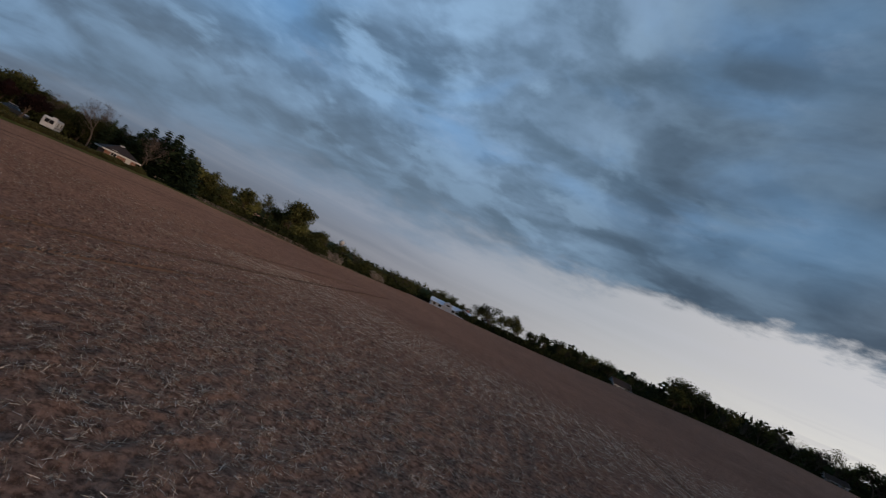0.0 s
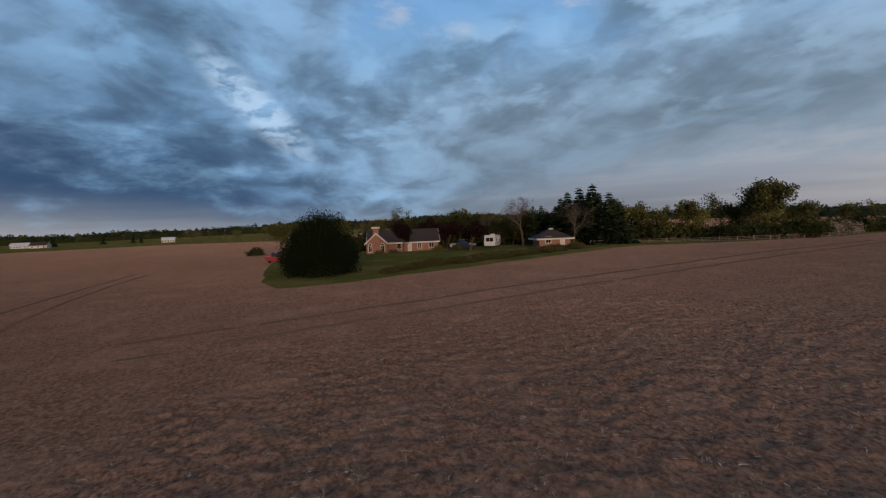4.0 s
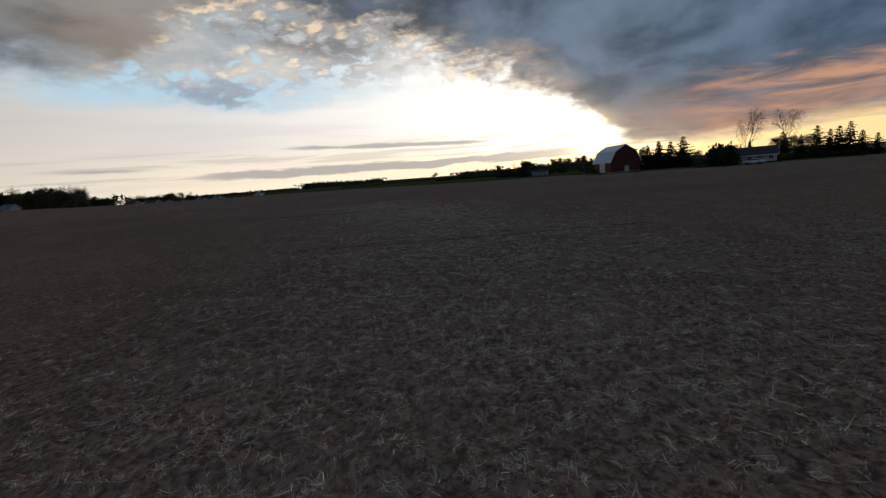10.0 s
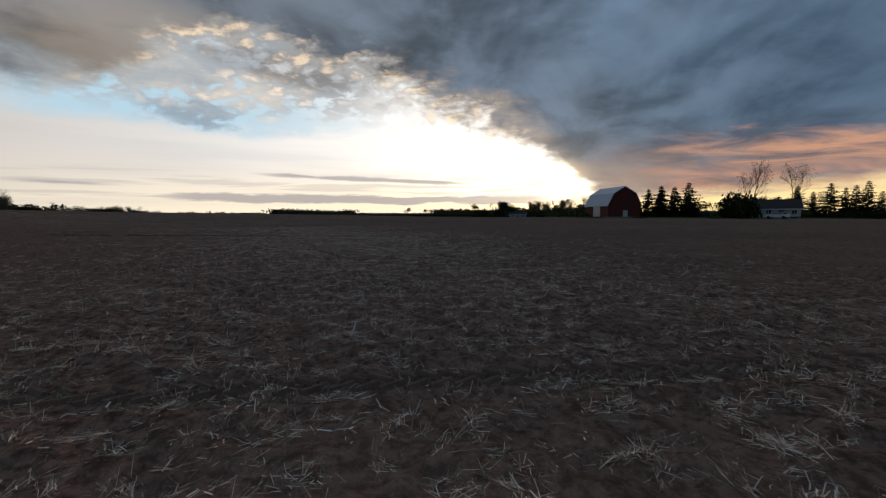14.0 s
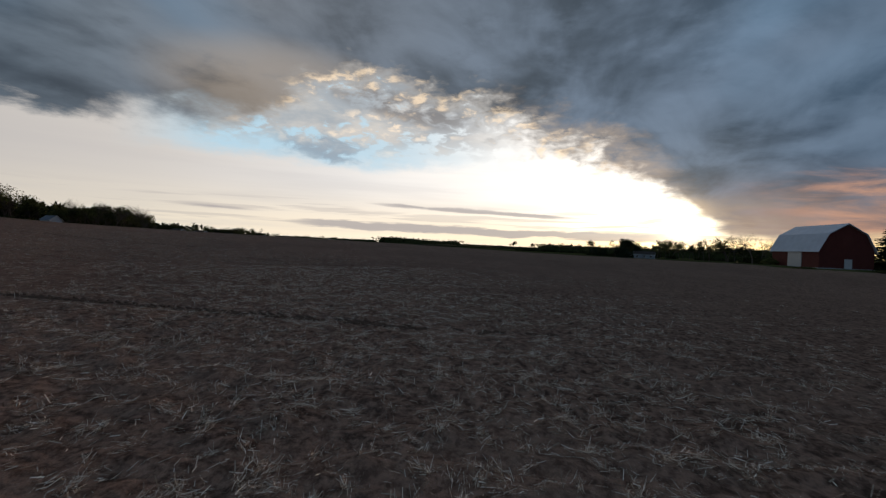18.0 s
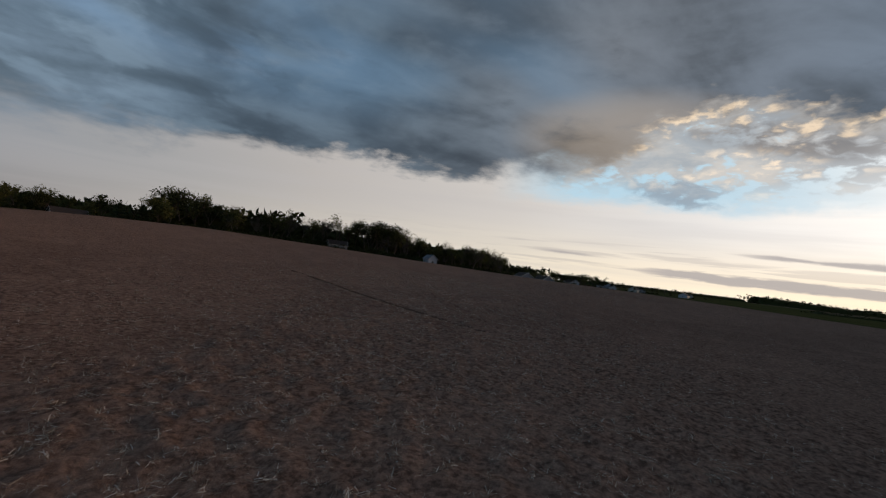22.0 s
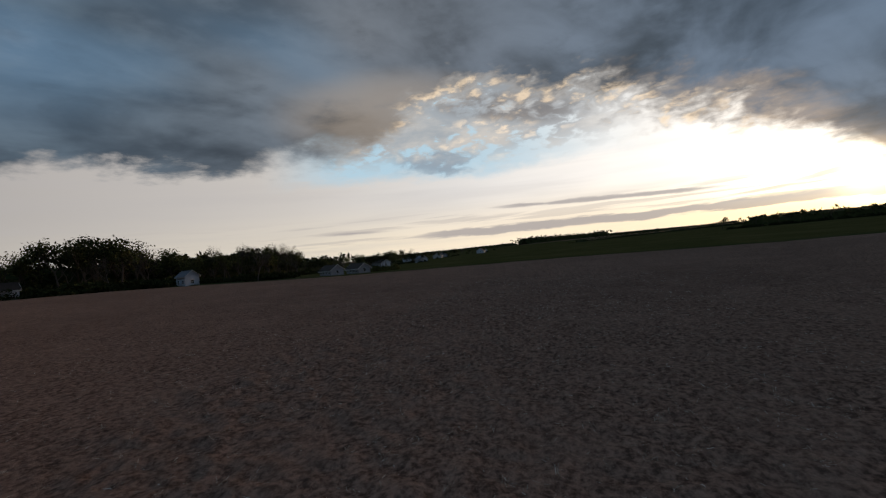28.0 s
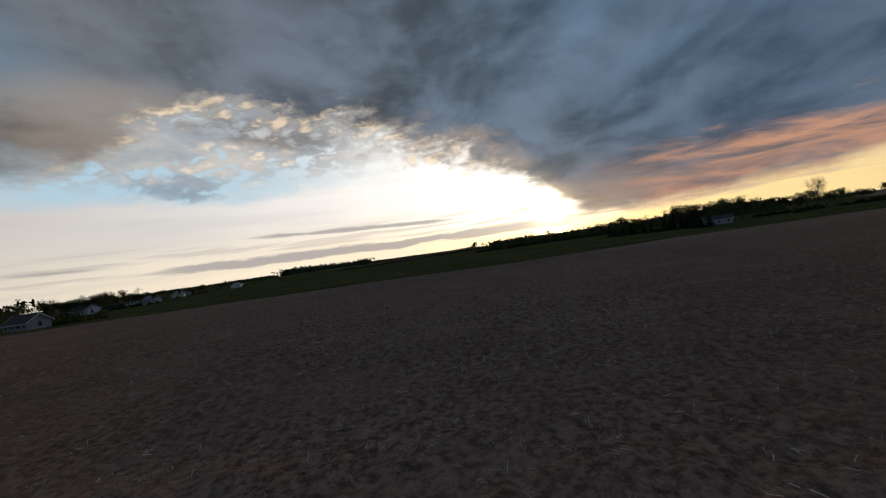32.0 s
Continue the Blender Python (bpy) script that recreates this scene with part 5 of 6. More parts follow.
def row(line, step, kinds, scale, jitter, depth=0.0, last=None):
    """Trees of mixed kinds along a line, in a belt of some depth, growing or falling to a last scale."""
    spots = resample(line, step)
    first = scale
    for i, (x, y) in enumerate(spots):
        if last:
            scale = first + (last - first) * i / len(spots)
        proto = rng.choice(KINDS[rng.choice(kinds)])
        proto = DISTANT.get(proto, proto) if distant(x, y) else proto
        SPOTS.setdefault(proto, []).append((x + rng.uniform(-jitter, jitter), y + rng.uniform(-jitter, jitter) + rng.uniform(0, depth), scale * rng.uniform(.78, 1.15), rng.uniform(.9, 1.25)))


# behind the brick house and the camper
row([(-150, 40), (-140, 70), (-128, 92), (-118, 112), (-104, 128)], 6, "gwo", .85, 3)
row([(-135, 30), (-128, 60), (-112, 88), (-100, 104)], 7, "wcu", .6, 3)
# tall growth between the lawn and the field
row([(-65.5, 35), (-66.5, 44), (-69.0, 56), (-71.0, 66), (-73.5, 74)], 1.3, "h", .95, 1.5)
# the hedge from the fence to the long white house
row([(-86, 104), (-78, 118), (-72, 135), (-66, 152), (-58, 170), (-50, 186)], 3.8, "ggpg", .90, 2, last=.58)
row([(-66, 122), (-63, 140), (-58, 158), (-52, 174), (-45, 190)], 3.5, "ubu", .7, 1)
SPOTS.setdefault(GREEN_A, []).extend([(-67, 119, 1.08, 1.15), (-70.5, 123, 1.0, 1.1)])
SPOTS.setdefault(GREEN_B, []).append((95, 250, 1.2, 1.1))
row([(-67, 110), (-65, 118), (-62, 128)], 2.0, "u", .95, .8)
row([(-50, 188), (-52, 210), (-55, 235), (-58, 262)], 4.5, "gup", .62, 2)
row([(-70, 290), (-50, 303), (-25, 312), (0, 316), (20, 312)], 4, "gwo", .95, 3)
row([(-72, 286), (-50, 298), (-25, 306), (0, 310), (22, 306)], 2.4, "vu", 1.7, 1.5)
row([(-56, 200), (-58, 225), (-60, 250), (-64, 272)], 2.8, "vu", 1.2, 1.5)
# the north wood
row([(-14, 210), (8, 222), (35, 246), (65, 256)], 2.8, "wcgw", .9, 3, 6)
row([(-16, 207), (8, 219), (35, 243), (65, 252)], 2.2, "u", 1.1, 1.2)
row([(40, 256), (65, 260), (95, 264)], 3.6, "wwg", .92, 2.2, 8)
row([(99, 264), (130, 262), (170, 254), (205, 248), (226, 246)], 3.4, "wwgo", 1.5, 2.2, 8)
row([(20, 238), (60, 252), (95, 257), (140, 254), (185, 246), (222, 238)], 2.6, "u", 1.15, 1.2)
row([(20, 244), (60, 258), (95, 263), (140, 260), (185, 252), (222, 245)], 3.0, "u", 1.7, 1.5)
row([(228, 254), (240, 248), (252, 244), (268, 244), (290, 250), (310, 258)], 3.6, "gwog", 1.2, 2, 5)
row([(184, 242), (196, 236), (205, 231)], 2.8, "wgo", 1.4, 1.5, 3)
row([(217, 223), (220, 212), (224, 202)], 2.8, "gwo", .92, 1.2)
row([(180, 236), (194, 231), (204, 227)], 2.4, "u", 1.2, 1.0)
row([(217, 219), (219, 210), (222, 200), (227, 192)], 2.2, "u", 1.0, .8)
row([(252, 176), (256, 172), (262, 170)], 2.4, "v", .8, .8)
row([(236, 240), (250, 237), (262, 234), (285, 237), (300, 244)], 3.0, "u", 1.0, 1.2)
# the village and the hedges beyond it
row([(300, 262), (340, 270), (400, 290), (460, 300), (520, 300)], 4.5, "gwwo", .75, 3, 8)
row([(325, 256), (360, 250), (400, 262), (450, 282), (500, 284)], 4.5, "uwu", .8, 2.5, 4)
row([(306, 240), (312, 252), (326, 256)], 2.6, "ud", .62, 1.2)
row([(336, 216), (336, 228), (352, 234)], 2.6, "ud", .62, 1.2)
row([(380, 208), (378, 220), (392, 224)], 2.6, "ud", .62, 1.2)
row([(312, -52), (320, -50), (330, -50)], 2.4, "cdc", .95, 1.2)
row([(352, 226), (368, 222), (380, 224)], 3, "ug", .6, 1.5)
row([(425, 244), (455, 255), (490, 240), (540, 246), (590, 226)], 5, "uwg", .62, 3)
row([(300, 242), (330, 232), (362, 228)], 7, "u", .7, 2)
row([(372, 240), (430, 262), (440, 250)], 6, "gw", .9, 3)
row([(480, 280), (560, 270), (640, 262), (720, 240)], 9, "wuo", .6, 4)
# across the green crop towards the sun
row([(532, 4), (512, -50), (498, -84), (474, -126)], 5, "wwug", .85, 4)
row([(528, 4), (508, -50), (494, -84), (470, -126)], 4, "u", 1.0, 2)
row([(520, -120), (480, -170), (450, -200)], 7, "wwc", 1.0, 4)
row([(372, -42), (350, -40), (335, -44), (322, -46)], 3.0, "cwuu", .85, 2)
row([(186, -41), (182, -48), (178, -56), (172, -66)], 3, "gwu", .85, 2)
row([(340, -60), (334, -75), (330, -92)], 3.2, "wug", .9, 2)
row([(328, -95), (318, -110), (305, -125), (290, -140)], 3.4, "wuu", .8, 2)
row([(330, -75), (338, -95), (345, -120)], 6, "wg", 1.0, 3)
row([(300, -90), (330, -150), (330, -200), (300, -240)], 7, "wu", .8, 4)
# behind the brick house, the camper and the fence
row([(-118, 46), (-114, 58), (-108, 70), (-101, 84), (-96, 96), (-90, 106)], 2.6, "u", 1.25, 1.5)
row([(-88, 100), (-82, 110), (-74, 122), (-69, 136), (-64, 152), (-58, 168), (-50, 184)], 2.6, "uvv", 1.25, 1.2)
row([(-110, 62), (-104, 74), (-98, 88), (-92, 98)], 3, "gow", .66, 2)
row([(-92, 80), (-90, 90), (-84, 98)], 2.2, "c", .95, 1.5)
row([(-108, 60), (-104, 68), (-98, 80), (-93, 92)], 2.4, "ddg", .58, 1.5)
# behind the farm
row([(143, -27), (150, -35), (156, -45), (160, -60)], 5, "uo", .6, 2)
SPOTS.setdefault(HEDGE, []).extend([(101.8, -50.4, 1.75, .62), (100.0, -50.0, 1.6, .6), (103.8, -50.8, 1.75, .6)])
row([(126, -50), (134, -62), (140, -72), (144, -80)], 5, "uug", .55, 2)
row([(150, -75), (165, -90), (175, -105)], 6, "uw", .5, 2)
row([(108, -68), (106, -80), (104, -92)], 4, "u", .7, 1.5)
row([(200, -110), (215, -140), (225, -170), (230, -200)], 6, "wcu", .9, 3)
# the far side of the western field
row([(-330, 110), (-370, 80), (-420, 60), (-470, 40), (-520, 20)], 9, "wgo", .9, 4, 10)
row([(-540, 0), (-545, -60), (-550, -120), (-545, -180), (-520, -240)], 9, "wcw", 1.0, 5)
row([(-470, -190), (-480, -230), (-500, -260)], 8, "wc", 1.4, 4)
row([(-260, 150), (-300, 140), (-340, 125)], 8, "gwo", .9, 4, 14)
row([(-180, 110), (-220, 150), (-260, 190)], 9, "gwo", 1.0, 5, 12)



def joined(proto, spots, label):
    """Far trees of one kind, too many and too far to tell apart, as one mesh."""
    v, f, m = [], [], []
    for x, y, sc, wide in spots:
        turn = Matrix.Translation((x, y, land(x, y))) @ Matrix.Rotation(rng.uniform(0, 6.28), 4, "Z") @ Matrix.Diagonal((sc * wide, sc * wide, sc, 1))
        for slot, child in enumerate(proto.children):
            n = len(v)
            v += [tuple(turn @ q.co) for q in child.data.vertices]
            f += [tuple(n + i for i in p.vertices) for p in child.data.polygons]
            m += [slot] * len(child.data.polygons)
    ob = mesh_object("far_trees", v, f, proto.children[0].data.materials[0])
    for child in list(proto.children)[1:]:
        ob.data.materials.append(child.data.materials[0])
    ob.data.polygons.foreach_set("material_index", m)
    tagged(ob, label, "trees", kind="stuff")


def remote(x, y):
    return min(math.hypot(x - u, y - v) for u, v in MIDDLE) > 190


for proto, tint in ((FAR_A, "distant trees in spring leaf"), (FAR_B, "distant round trees in spring leaf"), (FAR_C, "distant thin trees coming into leaf"), (FAR_D, "distant dark trees of hedges and yards")):
    away_spots = [q for q in SPOTS.get(proto, []) if remote(q[0], q[1])]
    if away_spots:
        joined(proto, away_spots, tint)
        SPOTS[proto] = [q for q in SPOTS[proto] if not remote(q[0], q[1])]

for proto, spots in SPOTS.items():
    if proto in (GREEN_A, GREEN_B, GREEN_C, PALE_A, DARK_A, HEDGE, BLOSSOM, ROUGH, HEDGE_GREEN, FAR_A, FAR_B, FAR_C, FAR_D, HEDGE_FAR):
        scatter(proto, spots)
    else:
        for x, y, s, w in spots:
            stand(proto, x, y, s / max(.2, proto.scale.z), rng.uniform(0, 6.28), w / max(.2, proto.scale.x) * proto.scale.z)


# ---- far woods, too far to tell their trees apart ----
def far_wood(points, height, depth, label, seed):
    """A belt of woodland with an uneven top, built of many leaf clumps."""
    r = random.Random(seed)
    ends = []
    for x, y in resample(points, 3.0):
        h = height * (.75 + .30 * noise.noise((x * .012, y * .012, seed)) + .22 * noise.noise((x * .09, y * .09, seed)))
        for _ in range(7):
            px, py = x + r.uniform(-depth, depth), y + r.uniform(-depth, depth)
            ends.append(Vector((px, py, land(px, py) + h * math.sqrt(r.uniform(.02, 1)) * r.uniform(.8, 1.08))))
    v, f = leaves(r, ends, 8, height * .10, height * .10)
    # the closed mass below the crowns
    pts = resample(points, 6.0)
    for i, (x, y) in enumerate(pts):
        a, b = pts[max(0, i - 1)], pts[min(len(pts) - 1, i + 1)]
        d = Vector((b[0] - a[0], b[1] - a[1], 0)).normalized()
        s = Vector((-d.y, d.x, 0)) * depth
        taper = .2 if i in (0, len(pts) - 1) else 1.0
        h = height * taper * (.72 + .28 * noise.noise((x * .012, y * .012, seed)) + .10 * noise.noise((x * .11, y * .11, seed)))
        z = land(x, y) - 1
        v += [(x - s.x, y - s.y, z), (x - s.x * .8, y - s.y * .8, z + h * .8), (x, y, z + h + 1), (x + s.x * .8, y + s.y * .8, z + h * .85), (x + s.x, y + s.y, z)]
        if i:
            n = len(v) - 10
            f += [(n + j, n + j + 1, n + 6 + j, n + 5 + j) for j in range(4)]
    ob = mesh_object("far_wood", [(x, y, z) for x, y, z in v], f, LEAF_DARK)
    tagged(ob, label, "woodland", kind="stuff")


far_wood([(1090, 290), (1130, 250), (1200, 180), (1270, 130)], 16, 25, "dark lump of far woodland on the skyline", 1)
far_wood([(1280, 120), (1320, 40), (1330, -60), (1280, -160)], 8, 20, "low hedge on the far skyline", 2)
far_wood([(700, 420), (850, 430), (1000, 380), (1090, 310)], 8, 20, "scattered far trees beyond the village", 3)
far_wood([(1000, -200), (1050, -330), (900, -500), (700, -650)], 9, 25, "far trees below the setting sun", 4)
far_wood([(640, 130), (720, 70), (790, 0), (850, -110), (800, -260)], 5.5, 12, "dark hedge line beyond the green crop", 8)
far_wood([(440, -230), (480, -175), (530, -130), (590, -90), (650, -40)], 12, 12, "belt of trees below the setting sun", 9)
far_wood([(-900, -420), (-820, -200), (-780, 0), (-740, 200), (-640, 380), (-520, 520)], 16, 30, "far woodland behind the western fields", 5)
far_wood([(-900, 500), (-700, 620), (-450, 700), (-250, 640), (-60, 520)], 14, 40, "wooded rise behind the houses", 6)
far_wood([(30, 270), (60, 276), (95, 282)], 13, 6, "dark mass of the northern wood", 10)
far_wood([(98, 282), (140, 284), (190, 277), (238, 264), (262, 260), (290, 262), (318, 272)], 18.0, 6, "dark mass of the northern wood", 11)
far_wood([(100, 420), (250, 400), (380, 380), (480, 360)], 18, 25, "dark woodland behind the northern trees", 7)


# ---- wheel tracks across the field ----
def wheel_track(x, y0, y1, width=.46, lugs=True, bend=0.0, floor_soil=SOIL):
    """A nearly level rut running north, with the tread upon it. RUT and LUG darken it in place of shade."""
    rng_t = random.Random(int(x * 10))
    root = tagged(new("wheel_track"), "dark tractor wheel rut with a pressed tread", "wheel track", "wheel tracks")

    def line(y):
        return x + bend * ((y - y0) / (y1 - y0)) ** 2 + .10 * noise.noise((y * .07, x, 0))

    ys = np.arange(y0, y1, .6)
    rise = .022 if lugs else .012
    prof = [(-width * .95, -.02), (-width * .62, rise), (-width * .5, .008), (width * .5, .008), (width * .62, rise), (width * .95, -.02)]
    v, f = [], []
    for i, y in enumerate(ys):
        fade = min(1.0, (y - y0 + .3) / 16, (y1 - y + .3) / 16)
        for px, pz in prof:
            px, pz = px * (.25 + .75 * fade), pz * fade - .03 * (1 - fade)
            w = noise.noise((y * 1.3, px * 5, x))
            v.append((line(y) + px + .05 * w, y, land(line(y) + px, y) + pz + .03 * w * (pz > .05)))
        if i:
            n = (i - 1) * 6
            f += [(n + j, n + j + 1, n + 7 + j, n + 6 + j) for j in range(5)]
    mesh_object("rut", v, f[2::5], floor_soil, root, True)
    mesh_object("ridge", v, [q for k, q in enumerate(f) if k % 5 != 2], SOIL, root, True)
    if lugs:
        v, f = [], []
        y = y0 + 5
        while y < y1 - 5:
            for s in (-1, 1):
                if rng_t.random() < max(.12, 1 - (y - y0 - 4) / 12, 1 - (y1 - 4 - y) / 12):
                    continue
                yy = y + (.0 if s < 0 else .13)
                a0, a1 = Vector((line(yy) + s * .03, yy, 0)), Vector((line(yy) + s * width * .5, yy + .26, 0))
                d = (a1 - a0).normalized()
                q = Vector((-d.y, d.x, 0)) * .045
                n = len(v)
                for p in (a0 - q, a1 - q, a1 + q, a0 + q):
                    v.append((p.x, p.y, land(p.x, p.y) + .01))
                for p in (a0 - q * .5, a1 - q * .5, a1 + q * .5, a0 + q * .5):
                    v.append((p.x, p.y, land(p.x, p.y) + .058 + rng_t.uniform(-.012, .01)))
                f += [(n, n + 1, n + 5, n + 4), (n + 1, n + 2, n + 6, n + 5), (n + 2, n + 3, n + 7, n + 6), (n + 3, n, n + 4, n + 7), (n + 4, n + 5, n + 6, n + 7)]
            y += .27
        # LUG paints the tread bars dark, as their shadow sides would look
        tagged(mesh_object("tread_mark", v, f, LUG, root), kind="stuff")


TRACKS = ((-12.4, -30, 29, -.5, True), (-15.0, -30, 76, -3.5, True), (-21.2, 26, 76, 0, True), (13.2, 12, 46, 0, True), (45.3, 22, 60, 0, True),
          (-48.3, 0, 130, 0, False), (-45.0, 2, 124, 0, False), (78.55, 54, 88, 0, True), (82.3, 54, 118, 0, False), (132.4, 52, 106, 0, False))
for tx, ta, tb, bend, lugged in TRACKS:
    wheel_track(tx, ta, tb, lugs=lugged, bend=bend, width=.62 if tx < -40 else .46, floor_soil=RUT if tx < 0 else SOIL)


def curved_rut(points, width=.52):
    root = tagged(new("wheel_track"), "faint curved wheel rut where a tractor turned", "wheel track", "wheel tracks")
    pts = resample(points, 1.0)
    v, f = [], []
    for i, (x, y) in enumerate(pts):
        a, b = pts[max(0, i - 1)], pts[min(len(pts) - 1, i + 1)]
        d = Vector((b[0] - a[0], b[1] - a[1], 0)).normalized()
        s = Vector((-d.y, d.x, 0))
        for px, pz in ((-width, -.02), (-width * .7, .024), (-width * .45, .016), (width * .45, .016), (width * .7, .024), (width, -.02)):
            v.append((x + s.x * px, y + s.y * px, land(x + s.x * px, y + s.y * px) + pz))
        if i:
            n = (i - 1) * 6
            f += [(n + j, n + j + 1, n + 7 + j, n + 6 + j) for j in range(5)]
    # the floor's dark colour stands in for shade down in the rut
    mesh_object("rut", v, f[2::5], RUT, root, True)
    mesh_object("ridge", v, [q for k, q in enumerate(f) if k % 5 != 2], SOIL, root, True)


curved_rut([(-48, -30), (-46.4, -12), (-45.6, -.8), (-45.2, 1.5), (-44.6, 3.4), (-43, 4.9), (-39.2, 6.5)])
curved_rut([(-47.2, -15), (-46.2, 1), (-45.7, 3.6), (-44.8, 5.6), (-43.8, 7.2), (-42, 8.4), (-39, 9.6)])
curved_rut([(-100, 11.5), (-71, 5.2), (-61, 3.8), (-54, 3.8), (-46.6, 4.8)])
curved_rut([(-95, 12.8), (-85, 10.4), (-71.6, 8), (-60.8, 6.9), (-53, 6.8), (-45.5, 7)])


# ---- stubble, chaff and clods along the low part of the field ----
SWATH = [(2, 4), (-1, 14), (-17, 15), (-33, 22), (-35, 34), (-17, 37), (-9, 33), (0, 30.5), (10, 29.2), (24, 30), (37, 31), (50, 34), (62, 44), (74, 56), (86, 71), (98, 81), (124, 92), (142, 91)]
LOWEST = [(-20, 36), (-8, 32.5), (0, 30.5), (10, 29.2), (24, 29.8), (37, 31.2), (52, 36), (62, 44)]


def swath_points(n, spread_m, seed, line=SWATH):
    g = np.random.default_rng(seed)
    p = np.array(spread(line, 400))
    i = g.integers(0, 399, n)
    f = g.random(n)[:, None]
    c = p[i] * (1 - f) + p[i + 1] * f
    d = p[i + 1] - p[i]
    d /= np.linalg.norm(d, axis=1)[:, None] + 1e-9
    off = np.sign(g.random(n) - .5) * np.abs(g.normal(0, 1, n)) * spread_m
    c = c + np.stack([-d[:, 1], d[:, 0]], 1) * off[:, None]
    # most of it lies along the drilled rows
    on_row = g.random(n) < .35
    c[:, 0] = np.where(on_row, np.round(c[:, 0] / .76) * .76 + g.normal(0, .11, n), c[:, 0])
    return c


def heights(c):
    """The land without its ripple, for many points at once."""
    z = np.zeros(len(c))
    for u, v, a, s in HILLS:
        z += a * np.exp(-((c[:, 0] - u) ** 2 + (c[:, 1] - v) ** 2) / (2 * s * s))
    return z


def ripple(c):
    return np.array([0.10 * noise.noise((x * .06, y * .06, .3)) + 0.05 * noise.noise((x * .25, y * .25, 1.7)) for x, y in c])


def bulk(name, verts, quads, mat, label, category, smooth=False):
    me = bpy.data.meshes.new(name)
    me.vertices.add(len(verts))
    me.vertices.foreach_set("co", verts.astype(np.float32).ravel())
    me.loops.add(quads.size)
    me.loops.foreach_set("vertex_index", quads.astype(np.int32).ravel())
    me.polygons.add(len(quads))
    me.polygons.foreach_set("loop_start", np.arange(0, quads.size, quads.shape[1], dtype=np.int32))
    me.materials.append(mat)
    if smooth:
        me.polygons.foreach_set("use_smooth", np.ones(len(quads), dtype=bool))
    me.update(calc_edges=True)
    return tagged(new(name, me), label, category, kind="stuff")


def lattice(ix, iy, seed):
    s = np.sin(ix * 127.1 + iy * 311.7 + seed * 74.7) * 43758.5453
    return s - np.floor(s)


def value_noise(x, y, seed):
    ix, iy = np.floor(x), np.floor(y)
    fx, fy = x - ix, y - iy
    fx, fy = fx * fx * (3 - 2 * fx), fy * fy * (3 - 2 * fy)
    a, b = lattice(ix, iy, seed), lattice(ix + 1, iy, seed)
    c, d = lattice(ix, iy + 1, seed), lattice(ix + 1, iy + 1, seed)
    return (a * (1 - fx) + b * fx) * (1 - fy) + (c * (1 - fx) + d * fx) * fy


# how far each spot lies from the middle of the low strip
CELL, X0, Y0 = .5, -46.0, -30.0
_cx, _cy = np.meshgrid(X0 + CELL * np.arange(410), Y0 + CELL * np.arange(280), indexing="ij")
AWAY = np.full(_cx.shape, 99.0)
for _px, _py in spread(SWATH, 150):
    AWAY = np.minimum(AWAY, np.hypot(_cx - _px, _cy - _py))
REACH = 11.5


def away(c):
    i = np.clip(((c[:, 0] - X0) / CELL).round().astype(int), 0, 409)
    j = np.clip(((c[:, 1] - Y0) / CELL).round().astype(int), 0, 279)
    return AWAY[i, j]


def relief(c):
    """Broken lumps of soil on the low strip, dying away to its sides."""
    x, y = c[:, 0], c[:, 1]
    lumps = value_noise(x / .46, y / .52, 1) * .045 + value_noise(x / .24 + 7, y / .24, 2) * .125 + value_noise(x / 1.7, y / 1.9, 3) * .022
    lumps += .004 * np.sin(2 * math.pi * (x / .76 + .4 * value_noise(x / 3, y / 9, 4)))
    fade = np.clip((REACH - away(c)) / 3.5, 0, 1)
    lumps = (lumps - .062) * fade - .07 * (1 - fade)
    for tx, ta, tb, bend, _ in TRACKS:
        middle = tx + bend * np.clip((y - ta) / (tb - ta), 0, 1) ** 2
        rut = np.clip((.55 - np.abs(x - middle)) / .2, 0, 1) * np.clip((y - ta) / 6, 0, 1) * np.clip((tb - y) / 6, 0, 1)
        lumps = lumps * (1 - rut) - .03 * rut
    return lumps


def tilth(step):
    nx, ny = int(190 / step), int(120 / step)
    ix, iy = np.meshgrid(np.arange(nx), np.arange(ny), indexing="ij")
    c = np.stack([ix.ravel() * step - 42.0, iy.ravel() * step - 24.0], 1)
    keep = (away(c) < REACH).reshape(nx, ny)
    cell = keep[:-1, :-1] & keep[1:, :-1] & keep[:-1, 1:] & keep[1:, 1:]
    index = np.arange(nx * ny).reshape(nx, ny)
    q = np.stack([index[:-1, :-1][cell], index[1:, :-1][cell], index[1:, 1:][cell], index[:-1, 1:][cell]], 1)
    used, inv = np.unique(q, return_inverse=True)
    c = c[used]
    g = np.random.default_rng(9)
    c = c + g.uniform(-.3, .3, c.shape) * step
    z = heights(c) + ripple(c) + relief(c)
    return bulk("loose_soil", np.column_stack([c, z]), inv.reshape(-1, 4), SOIL, "loose crumbled brown soil between the stubble rows", "soil", True)


tilth(.145)


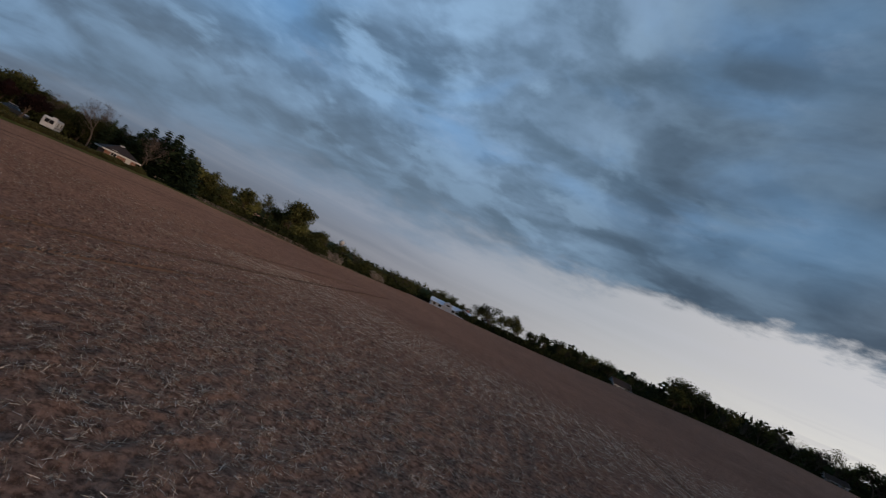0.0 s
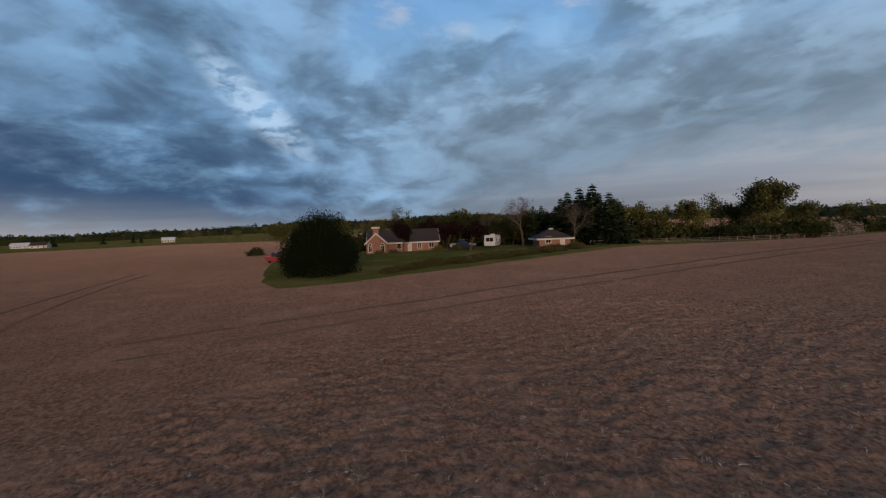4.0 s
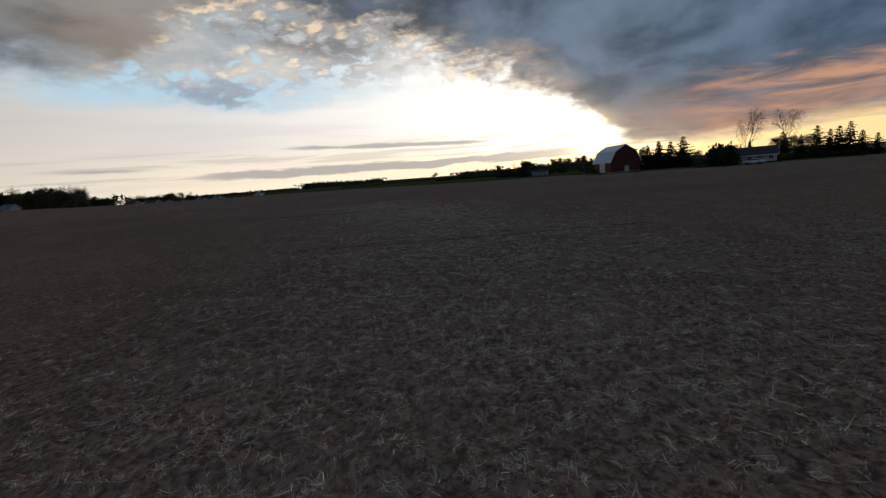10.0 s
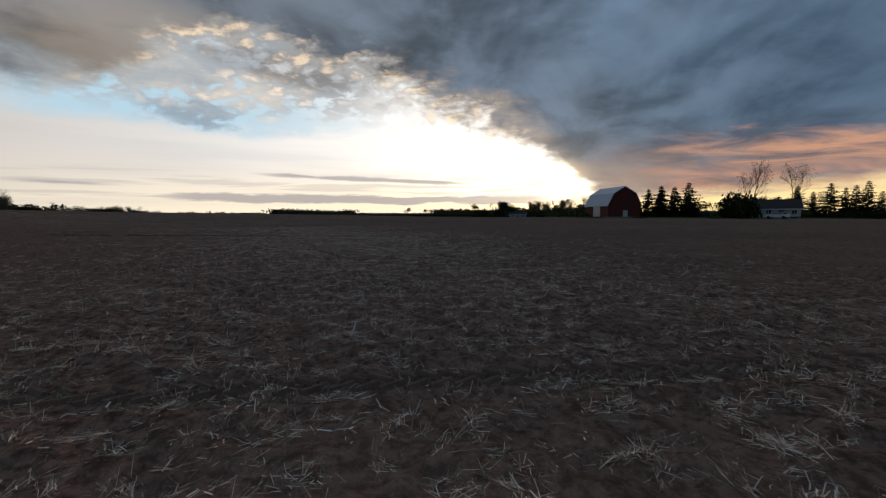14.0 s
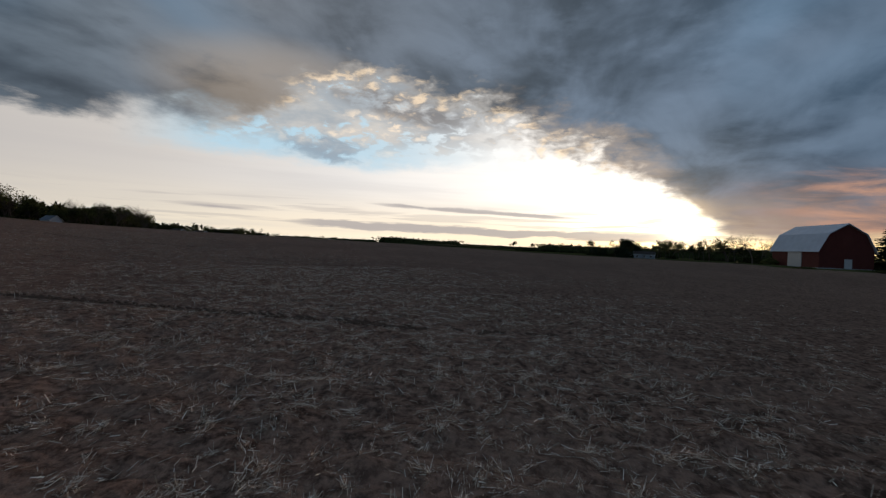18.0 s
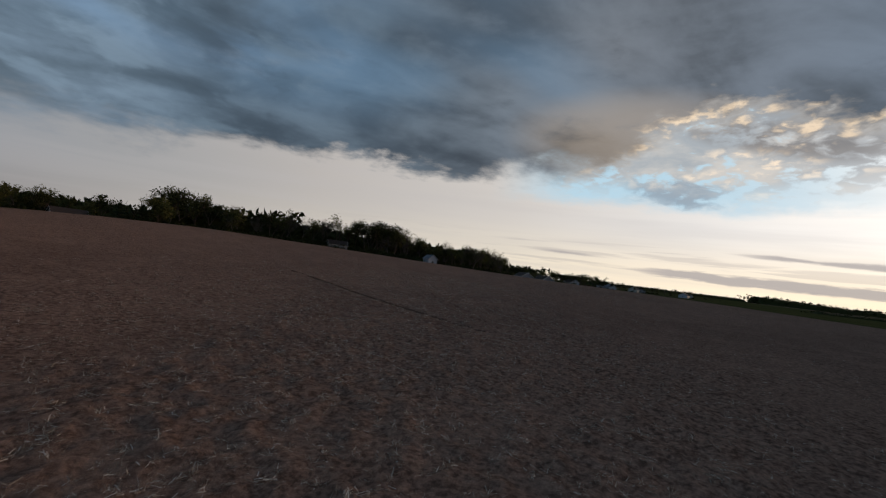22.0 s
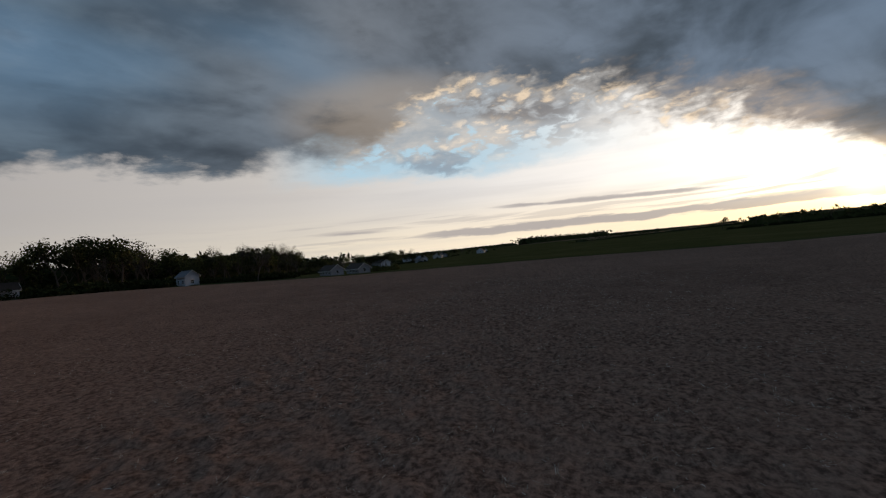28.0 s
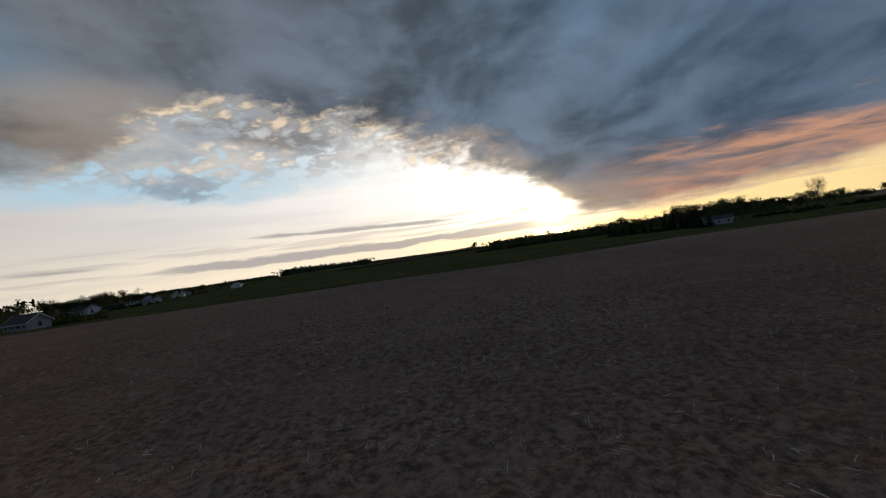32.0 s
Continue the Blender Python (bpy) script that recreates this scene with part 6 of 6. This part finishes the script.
def lay(g, c, tilt, a, lo, hi, width, label, mat=STRAW):
    """Thin straight straws, one flat blade each, at the places c."""
    n = len(c)
    z = heights(c) + ripple(c) + np.maximum(relief(c), 0)
    L = g.uniform(lo, hi, n)
    d = np.stack([np.cos(a) * np.cos(tilt), np.sin(a) * np.cos(tilt), np.sin(tilt)], 1)
    roll = g.uniform(-.9, .9, n)
    side = np.stack([-np.sin(a) * np.cos(roll), np.cos(a) * np.cos(roll), np.sin(roll)], 1) * (width * g.uniform(.5, 1.5, n))[:, None] / 2
    base = np.column_stack([c, z + g.uniform(.0, .035, n)])
    end = base + d * L[:, None]
    end[:, 2] = np.maximum(end[:, 2], base[:, 2] - .02)
    if n < 20000:
        # bent once on the way, with a thin end
        sway = g.normal(0, .16, (n, 3)) * L[:, None]
        sway[:, 2] = np.abs(sway[:, 2]) * .6
        mid = (base + end) / 2 + sway
        v = np.stack([base - side, base + side, mid + side * .9, mid - side * .9, end + side * .4, end - side * .4], 1).reshape(-1, 3)
        q = np.arange(n)[:, None] * 6
        quads = np.concatenate([q + np.array([0, 1, 2, 3]), q + np.array([3, 2, 4, 5])])
    else:
        v = np.stack([base - side, base + side, end + side * .7, end - side * .7], 1).reshape(-1, 3)
        quads = np.arange(n * 4).reshape(-1, 4)
    return bulk("stubble", v, quads, mat, label, "stubble")


def tufts(n, per, spread_m, seed, width, line=SWATH, big=1.0):
    g = np.random.default_rng(seed)
    centre = swath_points(n, spread_m, seed, line)
    size = g.uniform(.05, .16, n) * big
    heading = g.uniform(0, math.pi, n)
    k = np.repeat(np.arange(n), per)
    m = len(k)
    along, across = g.normal(0, 1.0, m) * size[k], g.normal(0, .38, m) * size[k]
    c = centre[k] + np.stack([np.cos(heading[k]) * along - np.sin(heading[k]) * across, np.sin(heading[k]) * along + np.cos(heading[k]) * across], 1)
    a = heading[k] + g.normal(0, .5, m) + math.pi * (g.random(m) < .5)
    tilt = np.where(g.random(m) < .13, g.uniform(.5, 1.45, m), g.normal(.10, .20, m))
    return lay(g, c, tilt, a, .03, .15 * big ** .5, width, "tufts of dry straw left along the drilled rows" if line is LOWEST else "tufts of weathered straw half trodden into the soil", STRAW if line is LOWEST else STRAW_DULL)


def strewn(n, spread_m, seed, width, line=SWATH):
    g = np.random.default_rng(seed)
    c = swath_points(n, spread_m, seed, line)
    tilt = np.where(g.random(n) < .12, g.uniform(.4, 1.4, n), g.normal(.05, .14, n))
    return lay(g, c, tilt, g.uniform(0, 6.28, n), .03, .13, width, "dry broken straw strewn over the soil", STRAW if line is LOWEST else STRAW_DULL)


tufts(10500, 36, 6.0, 3, .0041, LOWEST)
tufts(3500, 16, 5.0, 11, .006, [(0, 6), (3, 16), (-3, 20), (-15, 16)])
tufts(16000, 10, 9.5, 5, .0068, SWATH)
RISE = [(60, 48), (72, 62), (80, 72), (90, 81), (102, 88)]
tufts(2400, 14, 4.6, 17, .006, [(-1, 4), (-3, 7), (-5, 9), (-8, 10), (-9, 14)])
tufts(5200, 18, 6.5, 13, .0065, RISE)
tufts(5000, 8, 6.5, 23, .0085, LOWEST)
strewn(14000, 6.5, 4, .0042, LOWEST)
strewn(12000, 9.0, 7, .008)
